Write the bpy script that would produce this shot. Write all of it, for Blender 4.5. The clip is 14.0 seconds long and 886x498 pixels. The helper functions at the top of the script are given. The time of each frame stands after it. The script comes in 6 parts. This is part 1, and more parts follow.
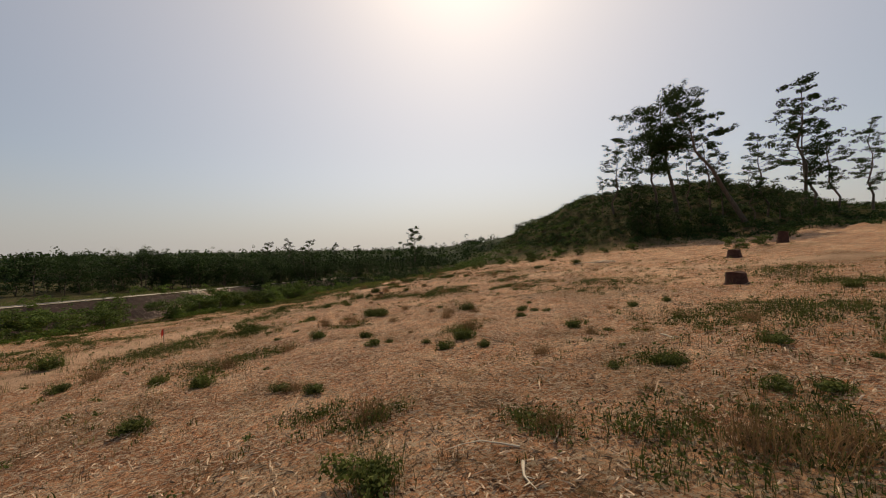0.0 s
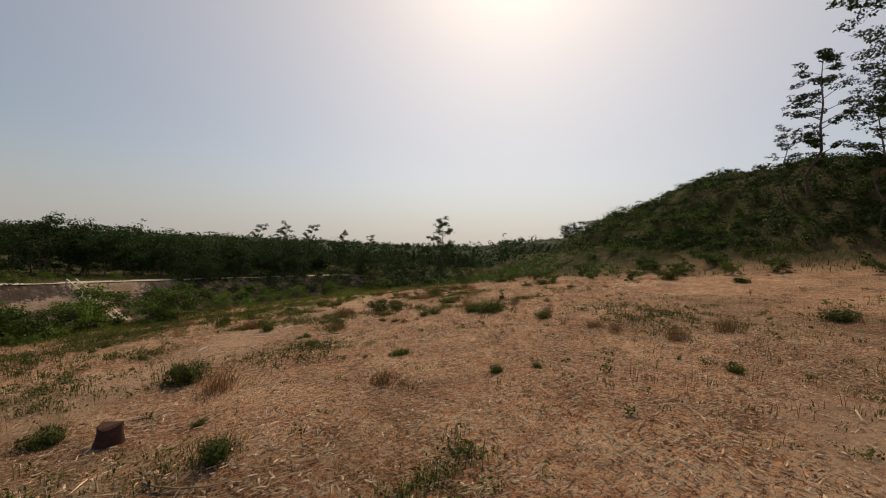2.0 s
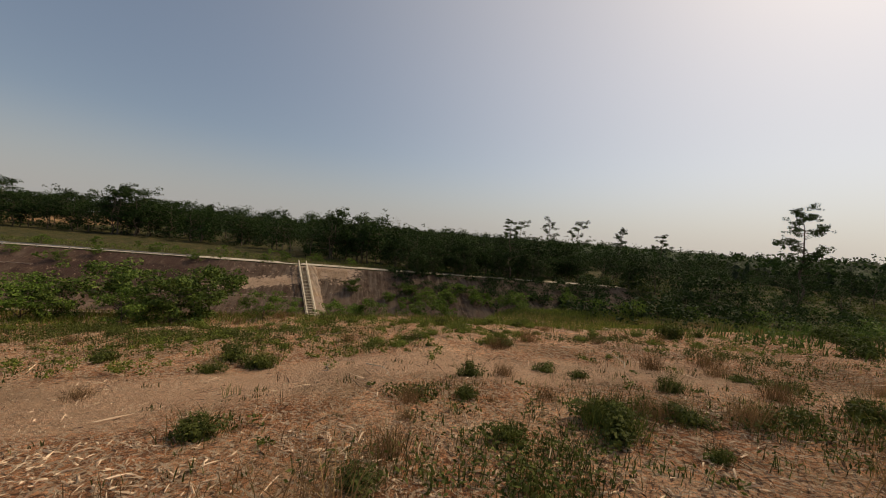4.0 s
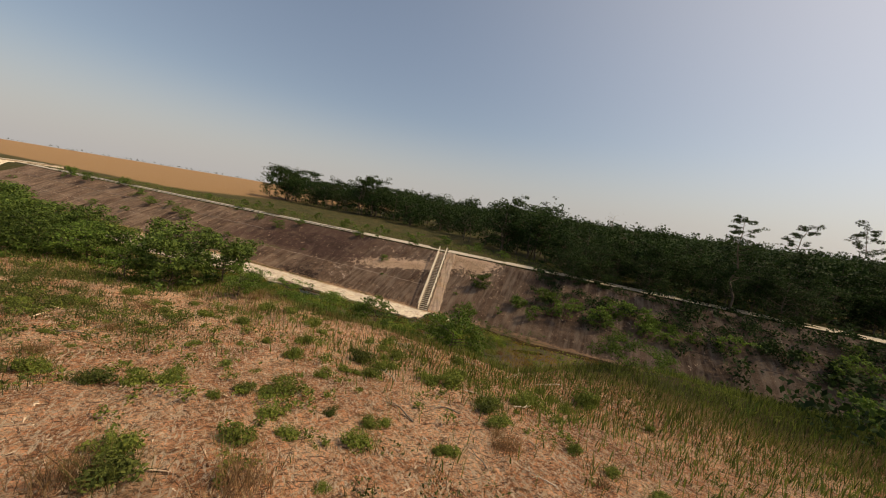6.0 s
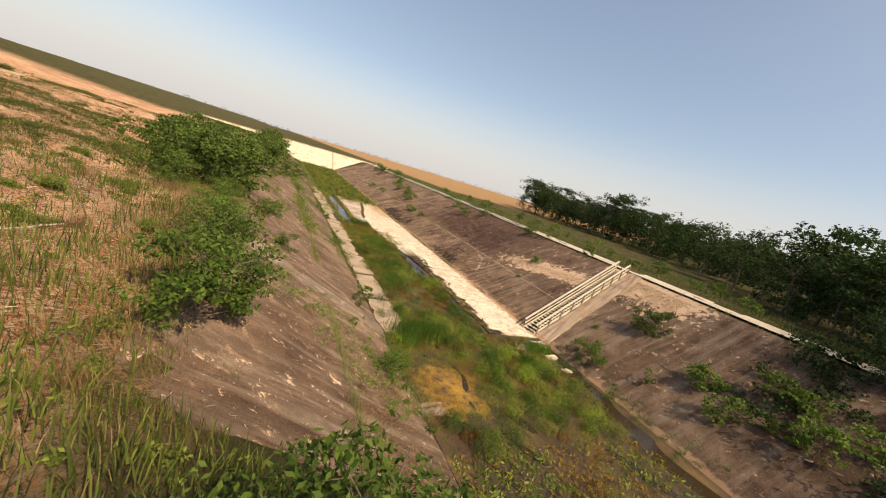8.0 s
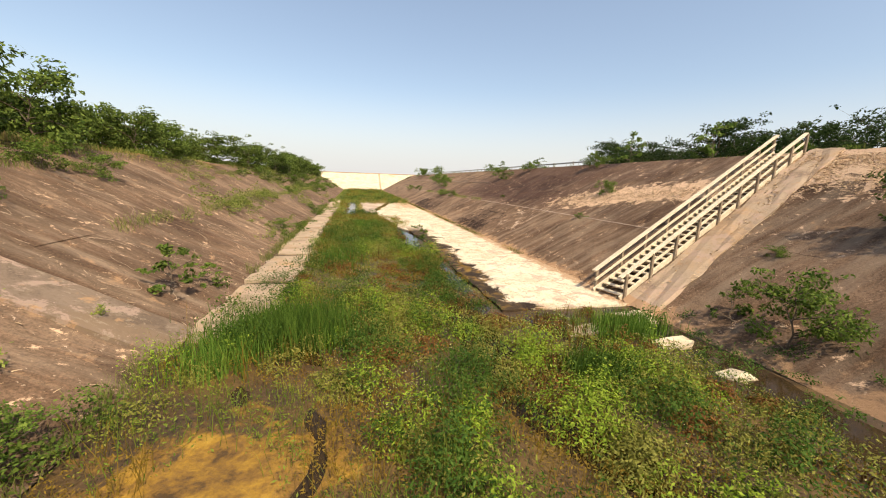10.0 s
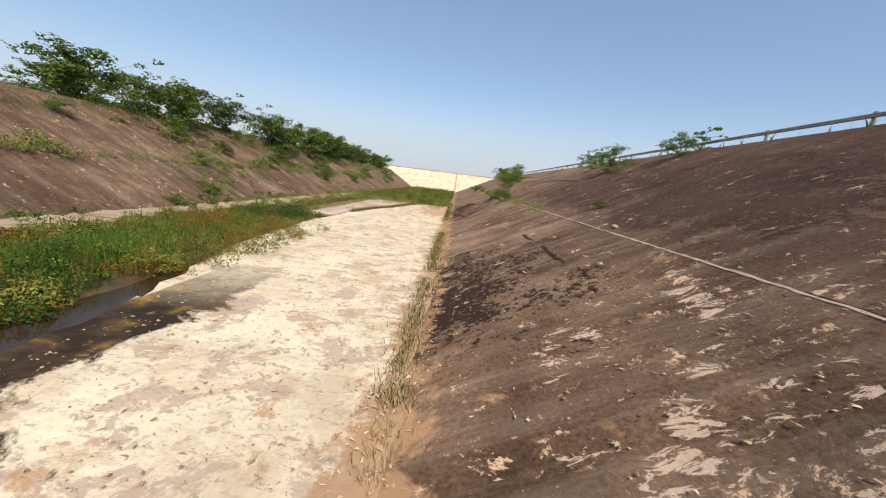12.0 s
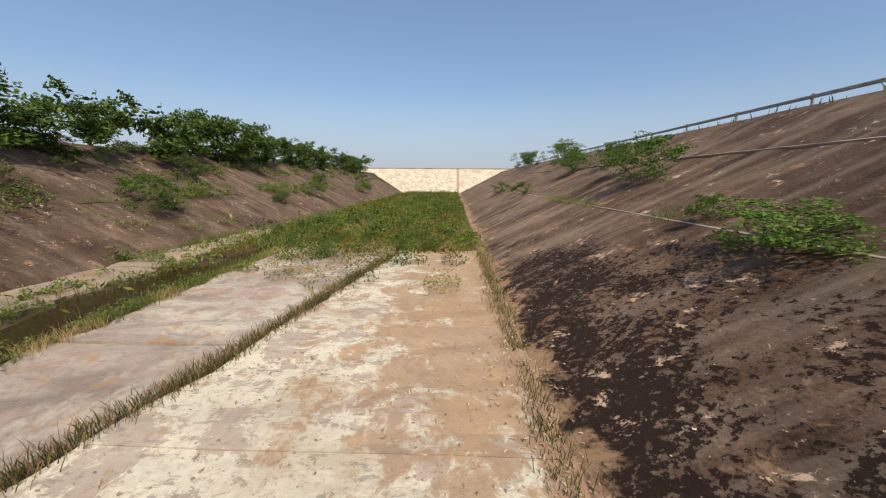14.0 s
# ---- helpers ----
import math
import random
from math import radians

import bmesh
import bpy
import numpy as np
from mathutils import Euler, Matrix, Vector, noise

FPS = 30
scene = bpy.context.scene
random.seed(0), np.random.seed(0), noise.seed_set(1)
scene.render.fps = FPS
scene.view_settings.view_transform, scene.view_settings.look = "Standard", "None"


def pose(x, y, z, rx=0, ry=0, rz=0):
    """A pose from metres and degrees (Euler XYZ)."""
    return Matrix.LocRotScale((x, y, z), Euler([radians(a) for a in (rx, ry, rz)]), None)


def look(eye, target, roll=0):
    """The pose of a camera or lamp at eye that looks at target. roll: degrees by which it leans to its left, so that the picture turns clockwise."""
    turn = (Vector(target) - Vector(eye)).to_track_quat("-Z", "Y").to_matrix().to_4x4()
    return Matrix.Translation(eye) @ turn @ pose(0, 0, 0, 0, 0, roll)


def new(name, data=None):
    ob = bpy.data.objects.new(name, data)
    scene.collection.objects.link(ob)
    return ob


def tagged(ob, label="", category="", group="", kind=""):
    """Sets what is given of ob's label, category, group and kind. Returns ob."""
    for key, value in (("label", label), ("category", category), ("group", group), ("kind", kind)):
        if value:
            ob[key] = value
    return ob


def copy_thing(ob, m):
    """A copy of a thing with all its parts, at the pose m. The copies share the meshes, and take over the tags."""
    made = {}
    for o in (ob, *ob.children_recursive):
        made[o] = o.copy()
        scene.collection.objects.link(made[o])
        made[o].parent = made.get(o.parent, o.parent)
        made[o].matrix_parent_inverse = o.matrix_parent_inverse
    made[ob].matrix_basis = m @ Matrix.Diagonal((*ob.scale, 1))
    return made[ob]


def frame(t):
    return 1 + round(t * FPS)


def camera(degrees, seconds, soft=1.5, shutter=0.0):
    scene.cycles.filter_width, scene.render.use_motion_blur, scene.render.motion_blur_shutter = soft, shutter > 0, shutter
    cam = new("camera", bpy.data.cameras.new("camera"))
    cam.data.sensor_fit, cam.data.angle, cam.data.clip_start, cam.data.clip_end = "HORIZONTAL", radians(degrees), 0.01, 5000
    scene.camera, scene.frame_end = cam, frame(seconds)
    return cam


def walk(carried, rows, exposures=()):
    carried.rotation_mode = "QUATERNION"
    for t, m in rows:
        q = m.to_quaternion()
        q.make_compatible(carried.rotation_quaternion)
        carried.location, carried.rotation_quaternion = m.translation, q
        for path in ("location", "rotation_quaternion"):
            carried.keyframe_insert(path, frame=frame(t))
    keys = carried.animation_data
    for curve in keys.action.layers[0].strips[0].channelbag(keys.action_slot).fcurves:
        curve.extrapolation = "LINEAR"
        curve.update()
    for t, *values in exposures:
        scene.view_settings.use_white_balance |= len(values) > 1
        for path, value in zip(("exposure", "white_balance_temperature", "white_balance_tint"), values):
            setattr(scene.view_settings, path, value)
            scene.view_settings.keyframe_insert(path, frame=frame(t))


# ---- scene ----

# ------------------------------------------------------------ camera and walk
cam = camera(101.0, 14.0, soft=1.1)
PATH = [
    (0.0, -80.73, 58.03, 12.06, 91.51, 1.81, -154.81),
    (0.5, -76.57, 49.12, 11.76, 91.48, 1.60, -154.51),
    (1.0, -72.16, 39.95, 11.90, 91.33, 0.49, -154.04),
    (1.5, -67.94, 31.10, 12.18, 91.31, -0.75, -153.24),
    (2.0, -64.13, 22.82, 12.05, 91.35, -2.12, -149.57),
    (2.5, -60.65, 16.01, 12.64, 90.59, -3.11, -141.94),
    (3.0, -56.93, 8.54, 12.38, 89.95, -5.23, -128.83),
    (3.5, -54.03, 1.40, 11.81, 89.55, -5.98, -114.43),
    (4.0, -50.46, -3.63, 11.37, 89.37, -5.28, -104.11),
    (4.2, -49.30, -5.02, 11.69, 89.08, -5.05, -100.45),
    (6.3, -36.78, -17.57, 12.15, 82.68, -9.05, -61.44),
    (6.5, -34.59, -18.60, 11.71, 81.86, -8.42, -56.79),
    (7.0, -29.59, -20.43, 10.62, 80.85, -8.60, -46.29),
    (7.2, -27.75, -20.93, 10.35, 80.45, -9.75, -41.43),
    (9.3, -11.48, -15.70, 7.13, 77.12, -18.60, -5.96),
    (9.5, -10.68, -14.23, 6.05, 78.33, -13.69, -8.35),
    (10.0, -9.04, -10.59, 3.94, 79.59, -1.93, -13.23),
    (10.5, -6.83, -6.15, 2.70, 80.58, 3.73, -12.55),
    (11.0, -4.34, -0.89, 2.10, 82.10, 1.23, -8.23),
    (11.5, -1.54, 5.35, 2.31, 81.87, -3.45, -3.04),
    (12.0, 0.46, 11.59, 2.83, 79.63, -7.04, 2.18),
    (12.5, 1.50, 17.98, 3.06, 77.96, -9.70, 6.81),
    (13.0, 0.97, 24.54, 3.40, 78.64, -8.62, 6.48),
    (13.5, 0.34, 32.07, 3.75, 78.91, -3.99, 5.30),
    (14.0, -1.21, 38.65, 3.07, 79.41, -0.39, 1.59),
]
EXPOSURES = [(0.0, -0.92, 8350, 11), (4.2, -0.88, 8350, 11), (6.3, -0.5, 8500, 12), (7.2, -0.2, 8500, 12), (9.3, 0.2, 8100, 11), (10.3, 0.22, 7900, 9), (11.2, 0.08, 6900, 8), (12.3, -0.19, 6800, 8), (14.0, -0.4, 6500, 7)]
walk(cam, [(r[0], pose(*r[1:])) for r in PATH], EXPOSURES)

# ------------------------------------------------------------ world and sun
SUN_AZ, SUN_EL = 160.0, 49.0          # degrees from +Y towards +X, and above the horizon
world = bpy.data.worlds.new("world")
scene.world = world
world.use_nodes = True
wn = world.node_tree
sky = wn.nodes.new("ShaderNodeTexSky")
sky.sky_type = "NISHITA"
sky.sun_disc = False
sky.sun_elevation = radians(SUN_EL)
sky.sun_rotation = radians(SUN_AZ)
sky.air_density, sky.dust_density, sky.ozone_density = 1.0, 1.1, 2.0
haze = wn.nodes.new("ShaderNodeMix")          # even veil of summer haze over the whole sky
haze.data_type, haze.blend_type = "RGBA", "ADD"
haze.inputs[7].default_value = (0.8, 1.15, 1.9, 1)
wn.nodes["Background"].inputs["Strength"].default_value = 0.13
wn.links.new(sky.outputs[0], haze.inputs[6])
tc = wn.nodes.new("ShaderNodeTexCoord")
sep = wn.nodes.new("ShaderNodeSeparateXYZ")
wn.links.new(tc.outputs["Generated"], sep.inputs[0])
thin_up = wn.nodes.new("ShaderNodeMapRange")   # the veil thins towards the zenith
thin_up.interpolation_type = "SMOOTHSTEP"
thin_up.inputs[1].default_value, thin_up.inputs[2].default_value = 0.35, 0.95
thin_up.inputs[3].default_value, thin_up.inputs[4].default_value = 1.0, 0.15
wn.links.new(sep.outputs[2], thin_up.inputs[0])
wn.links.new(thin_up.outputs[0], haze.inputs[0])
low_haze = wn.nodes.new("ShaderNodeMix")       # pale haze lying along the horizon
low_haze.data_type = "RGBA"
low_haze.inputs[7].default_value = (4.9, 5.35, 6.3, 1)
rise = wn.nodes.new("ShaderNodeMapRange")
rise.interpolation_type = "SMOOTHSTEP"
rise.inputs[1].default_value, rise.inputs[2].default_value = 0.24, 0.0
rise.inputs[4].default_value = 0.9
wn.links.new(sep.outputs[2], rise.inputs[0])
wn.links.new(rise.outputs[0], low_haze.inputs[0])
wn.links.new(haze.outputs[2], low_haze.inputs[6])
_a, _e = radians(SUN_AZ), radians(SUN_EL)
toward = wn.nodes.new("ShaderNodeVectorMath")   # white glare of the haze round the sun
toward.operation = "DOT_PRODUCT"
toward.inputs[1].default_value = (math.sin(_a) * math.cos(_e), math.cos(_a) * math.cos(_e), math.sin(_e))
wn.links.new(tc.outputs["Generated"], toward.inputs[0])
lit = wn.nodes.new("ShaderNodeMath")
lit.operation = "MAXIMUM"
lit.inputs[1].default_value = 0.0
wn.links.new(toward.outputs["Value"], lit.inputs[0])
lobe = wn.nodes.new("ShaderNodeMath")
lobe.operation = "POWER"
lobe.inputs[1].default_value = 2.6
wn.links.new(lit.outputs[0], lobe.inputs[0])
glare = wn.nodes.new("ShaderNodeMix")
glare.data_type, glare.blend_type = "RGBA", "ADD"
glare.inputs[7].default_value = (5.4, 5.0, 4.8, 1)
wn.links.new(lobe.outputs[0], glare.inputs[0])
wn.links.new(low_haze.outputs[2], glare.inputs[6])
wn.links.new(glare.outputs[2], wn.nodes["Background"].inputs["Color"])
sun_data = bpy.data.lights.new("sun", "SUN")
sun_data.energy, sun_data.angle, sun_data.color = 4.8, radians(0.6), (1.0, 0.89, 0.74)
sun = new("sun", sun_data)
sun.matrix_world = look((100 * math.sin(_a) * math.cos(_e), 100 * math.cos(_a) * math.cos(_e), 100 * math.sin(_e)), (0, 0, 0))

# ------------------------------------------------------------ materials
def material(name):
    m = bpy.data.materials.new(name)
    m.use_nodes = True
    return m, m.node_tree.nodes, m.node_tree.links, m.node_tree.nodes["Principled BSDF"]


def ramp_node(nodes, stops, interp="LINEAR"):
    r = nodes.new("ShaderNodeValToRGB")
    r.color_ramp.interpolation = interp
    els = r.color_ramp.elements
    while len(els) < len(stops):
        els.new(0.5)
    for e, (p, c) in zip(els, stops):
        e.position, e.color = p, (*c, 1) if len(c) == 3 else c
    return r


def noise_node(nodes, links, vec, scale, detail=6, rough=0.6, distort=0.0):
    n = nodes.new("ShaderNodeTexNoise")
    n.inputs["Scale"].default_value, n.inputs["Detail"].default_value = scale, detail
    n.inputs["Roughness"].default_value, n.inputs["Distortion"].default_value = rough, distort
    links.new(vec, n.inputs["Vector"])
    return n.outputs["Fac"]


def mix_node(nodes, links, fac, a, b, mode="MIX"):
    m = nodes.new("ShaderNodeMix")
    m.data_type, m.blend_type = "RGBA", mode
    for sock, v in ((m.inputs[0], fac), (m.inputs[6], a), (m.inputs[7], b)):
        if isinstance(v, (int, float)):
            sock.default_value = v
        elif isinstance(v, tuple):
            sock.default_value = (*v, 1)
        else:
            links.new(v, sock)
    return m.outputs[2]


def math_node(nodes, links, op, *vals):
    m = nodes.new("ShaderNodeMath")
    m.operation = op
    for i, v in enumerate(vals):
        if isinstance(v, (int, float)):
            m.inputs[i].default_value = v
        else:
            links.new(v, m.inputs[i])
    return m.outputs[0]


def coords(nodes, links, scale=(1, 1, 1)):
    g = nodes.new("ShaderNodeNewGeometry")
    if scale == (1, 1, 1):
        return g.outputs["Position"]
    mp = nodes.new("ShaderNodeMapping")
    mp.inputs["Scale"].default_value = scale
    links.new(g.outputs["Position"], mp.inputs["Vector"])
    return mp.outputs[0]


def bump(nodes, links, bsdf, height, strength=0.5, dist=0.05):
    b = nodes.new("ShaderNodeBump")
    b.inputs["Strength"].default_value, b.inputs["Distance"].default_value = strength, dist
    links.new(height, b.inputs["Height"])
    links.new(b.outputs[0], bsdf.inputs["Normal"])


def surface(name, stops, scale, fine, rough=0.9, bstr=0.5, bdist=0.03, stretch=(1, 1, 1), stain=None):
    """Two-scale mottled material: stops colour a large noise, a fine noise varies it and gives relief."""
    m, n, l, b = material(name)
    p = coords(n, l, stretch)
    big = noise_node(n, l, p, scale, 8, 0.65)
    col = ramp_node(n, stops)
    l.new(big, col.inputs[0])
    small = noise_node(n, l, p, fine, 4, 0.7)
    vr = ramp_node(n, [(0.3, (0.72, 0.72, 0.72)), (0.7, (1.2, 1.2, 1.2))])
    l.new(small, vr.inputs[0])
    out = mix_node(n, l, 1.0, col.outputs[0], vr.outputs[0], "MULTIPLY")
    if stain:
        sc, lo, hi, c, w = stain
        st = ramp_node(n, [(lo, (0, 0, 0)), (hi, (w, w, w))])
        l.new(noise_node(n, l, p, sc, 9, 0.7, 0.4), st.inputs[0])
        out = mix_node(n, l, st.outputs[0], out, c)
    l.new(out, b.inputs["Base Color"])
    b.inputs["Roughness"].default_value = rough
    b.inputs["Specular IOR Level"].default_value = 0.2
    bump(n, l, b, small, bstr, bdist)
    return m


def leafy(name, dark, light, dry=None, dry_amount=0.0, gloss=0.7, trans=0.35, alt=None):
    """Foliage: colour varies leaf by leaf and plant by plant."""
    m, n, l, b = material(name)
    g = n.new("ShaderNodeNewGeometry")
    o = n.new("ShaderNodeObjectInfo")
    c = mix_node(n, l, g.outputs["Random Per Island"], dark, light)
    if alt:
        f = ramp_node(n, [(0.48, (0, 0, 0)), (0.56, (0.85, 0.85, 0.85))])
        l.new(noise_node(n, l, g.outputs["Position"], 0.8, 5, 0.65), f.inputs[0])
        c = mix_node(n, l, f.outputs[0], c, alt)
    if dry:
        f = math_node(n, l, "GREATER_THAN", noise_node(n, l, g.outputs["Position"], 0.45, 4, 0.6), 1.0 - dry_amount)
        c = mix_node(n, l, f, c, dry)
    v = math_node(n, l, "MULTIPLY_ADD", o.outputs["Random"], 0.5, 0.75)
    vm = n.new("ShaderNodeVectorMath")
    vm.operation = "SCALE"
    l.new(c, vm.inputs[0])
    l.new(v, vm.inputs["Scale"])
    l.new(vm.outputs[0], b.inputs["Base Color"])
    b.inputs["Roughness"].default_value = gloss
    b.inputs["Specular IOR Level"].default_value = 0.12
    t = n.new("ShaderNodeBsdfTranslucent")
    l.new(vm.outputs[0], t.inputs["Color"])
    mx = n.new("ShaderNodeMixShader")
    mx.inputs[0].default_value = trans
    l.new(b.outputs[0], mx.inputs[1])
    l.new(t.outputs[0], mx.inputs[2])
    l.new(mx.outputs[0], n["Material Output"].inputs["Surface"])
    return m


def plain(name, c, rough=0.7, metal=0.0, var=0.25, scale=8.0, stretch=(1, 1, 1)):
    lo = tuple(v * (1 - var) for v in c)
    hi = tuple(min(1, v * (1 + var)) for v in c)
    m = surface(name, [(0.3, lo), (0.7, hi)], scale, scale * 9, rough, 0.3, 0.01, stretch)
    m.node_tree.nodes["Principled BSDF"].inputs["Metallic"].default_value = metal
    return m


def asphalt_material():
    m, n, l, b = material("asphalt_lining")
    p = coords(n, l)
    sx = n.new("ShaderNodeSeparateXYZ")
    l.new(p, sx.inputs[0])
    b.inputs["Diffuse Roughness"].default_value = 1.0
    big = ramp_node(n, [(0.36, (0.052, 0.030, 0.020)), (0.5, (0.108, 0.067, 0.045)), (0.64, (0.19, 0.125, 0.086))])
    l.new(noise_node(n, l, p, 0.3, 9, 0.68, 0.3), big.inputs[0])
    fine = noise_node(n, l, p, 18.0, 5, 0.75)
    vr = ramp_node(n, [(0.3, (0.42, 0.40, 0.38)), (0.5, (1, 1, 1)), (0.7, (1.55, 1.5, 1.45))])
    l.new(fine, vr.inputs[0])
    col = mix_node(n, l, 1.0, big.outputs[0], vr.outputs[0], "MULTIPLY")
    # streaks washed down the slope
    st = ramp_node(n, [(0.45, (0, 0, 0)), (0.66, (0.5, 0.5, 0.5))])
    l.new(noise_node(n, l, coords(n, l, (0.16, 1.9, 0.16)), 1.0, 7, 0.65), st.inputs[0])
    col = mix_node(n, l, st.outputs[0], col, (0.30, 0.235, 0.18))
    # dark moss crust low on the eastern slope
    def band(sock, a0, a1, b0, b1):
        r0, r1 = n.new("ShaderNodeMapRange"), n.new("ShaderNodeMapRange")
        for r, lo, hi in ((r0, a0, a1), (r1, b1, b0)):
            l.new(sock, r.inputs[0])
            r.inputs[1].default_value, r.inputs[2].default_value = lo, hi
        return math_node(n, l, "MULTIPLY", r0.outputs[0], r1.outputs[0])
    low = band(sx.outputs[0], -0.4, 0.3, 1.0, 5.4)
    low = math_node(n, l, "MULTIPLY", low, math_node(n, l, "MAXIMUM", band(sx.outputs[1], 15, 18, 22, 26), math_node(n, l, "MULTIPLY", band(sx.outputs[1], 33, 40, 47, 60), 1.12)))
    mid = math_node(n, l, "MULTIPLY", band(sx.outputs[0], 4.0, 5.5, 9.5, 12.5), band(sx.outputs[1], 14, 19, 30, 48))
    zone = math_node(n, l, "MAXIMUM", low, mid)
    shape = math_node(n, l, "MULTIPLY_ADD", zone, 0.172, math_node(n, l, "MULTIPLY", noise_node(n, l, p, 0.7, 5, 0.6, 0.2), 0.42))
    crust = math_node(n, l, "MULTIPLY_ADD", noise_node(n, l, p, 8.0, 7, 0.75), 0.60, shape)
    cr = ramp_node(n, [(0.650, (0, 0, 0)), (0.662, (0.95, 0.95, 0.95))])
    l.new(crust, cr.inputs[0])
    col = mix_node(n, l, cr.outputs[0], col, (0.022, 0.012, 0.009))
    # weathered, maroon-brown crust over the upper slope
    up_hi = math_node(n, l, "MULTIPLY", band(sx.outputs[0], 3.7, 4.9, 30, 31), band(sx.outputs[1], 2, 16, 36, 52))
    old = ramp_node(n, [(0.46, (0, 0, 0)), (0.70, (0.85, 0.85, 0.85))])
    l.new(math_node(n, l, "MULTIPLY_ADD", up_hi, 0.30, math_node(n, l, "MULTIPLY", noise_node(n, l, p, 0.45, 9, 0.7, 0.4), 0.7)), old.inputs[0])
    col = mix_node(n, l, old.outputs[0], col, mix_node(n, l, fine, (0.028, 0.016, 0.013), (0.14, 0.08, 0.062)))
    # random grey-brown patches that tone down the lining on the western slope
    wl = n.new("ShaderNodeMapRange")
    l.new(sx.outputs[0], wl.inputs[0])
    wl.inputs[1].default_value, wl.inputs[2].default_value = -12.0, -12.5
    west_mottle = ramp_node(n, [(0.44, (0, 0, 0)), (0.60, (0.75, 0.75, 0.75))])
    l.new(noise_node(n, l, coords(n, l, (0.7, 1.6, 0.7)), 0.8, 10, 0.75, 0.6), west_mottle.inputs[0])
    col = mix_node(n, l, math_node(n, l, "MULTIPLY", west_mottle.outputs[0], wl.outputs[0]), col, mix_node(n, l, fine, (0.03, 0.021, 0.015), (0.13, 0.088, 0.062)))
    # pale silt flecks
    fl = ramp_node(n, [(0.655, (0, 0, 0)), (0.68, (0.75, 0.75, 0.75))])
    l.new(noise_node(n, l, p, 7.5, 5, 0.65, 0.2), fl.inputs[0])
    col = mix_node(n, l, fl.outputs[0], col, (0.42, 0.32, 0.24))
    # thin scales of dried silt
    scales = math_node(n, l, "MULTIPLY", band(sx.outputs[0], 0.8, 1.8, 4.5, 8.0), band(sx.outputs[1], 12.0, 13.5, 16.0, 19.0))
    pe = ramp_node(n, [(0.640, (0, 0, 0)), (0.652, (0.9, 0.9, 0.9))])
    l.new(math_node(n, l, "MULTIPLY_ADD", scales, 0.08, math_node(n, l, "ADD", math_node(n, l, "MULTIPLY", noise_node(n, l, p, 0.9, 3, 0.5), 0.3), math_node(n, l, "MULTIPLY", noise_node(n, l, coords(n, l, (1.0, 2.2, 1.0)), 2.6, 9, 0.75, 0.6), 0.7))), pe.inputs[0])
    col = mix_node(n, l, pe.outputs[0], col, mix_node(n, l, fine, (0.40, 0.29, 0.22), (0.72, 0.58, 0.47)))
    # ragged silt along the foot
    foot = math_node(n, l, "MULTIPLY", band(sx.outputs[0], -0.6, -0.1, 0.1, 0.8), 0.22)
    fo = ramp_node(n, [(0.60, (0, 0, 0)), (0.70, (0.85, 0.85, 0.85))])
    l.new(math_node(n, l, "ADD", foot, noise_node(n, l, p, 1.6, 8, 0.7, 0.3)), fo.inputs[0])
    col = mix_node(n, l, fo.outputs[0], col, (0.36, 0.225, 0.135))
    # pale orange earth slipped over the slope beside the stairs
    lie = math_node(n, l, "MULTIPLY_ADD", sx.outputs[1], 0.24, sx.outputs[0])
    slip = math_node(n, l, "MULTIPLY", band(lie, 7.6, 8.8, 9.8, 11.2), band(sx.outputs[1], 1.5, 4, 11, 17))
    top = math_node(n, l, "MULTIPLY", band(sx.outputs[0], 7.0, 10.5, 12, 13), band(sx.outputs[1], -7, -3, 3, 6))
    slip = math_node(n, l, "MULTIPLY_ADD", math_node(n, l, "MAXIMUM", slip, top), 0.22, noise_node(n, l, p, 1.7, 9, 0.78, 0.3))
    so = ramp_node(n, [(0.60, (0, 0, 0)), (0.635, (0.95, 0.95, 0.95))])
    l.new(slip, so.inputs[0])
    col = mix_node(n, l, so.outputs[0], col, mix_node(n, l, fine, (0.42, 0.27, 0.18), (0.78, 0.58, 0.42)))
    l.new(col, b.inputs["Base Color"])
    b.inputs["Roughness"].default_value = 0.93
    b.inputs["Specular IOR Level"].default_value = 0.15
    hgt = math_node(n, l, "MULTIPLY_ADD", cr.outputs[0], 0.8, fine)
    bump(n, l, b, hgt, 0.7, 0.04)
    return m


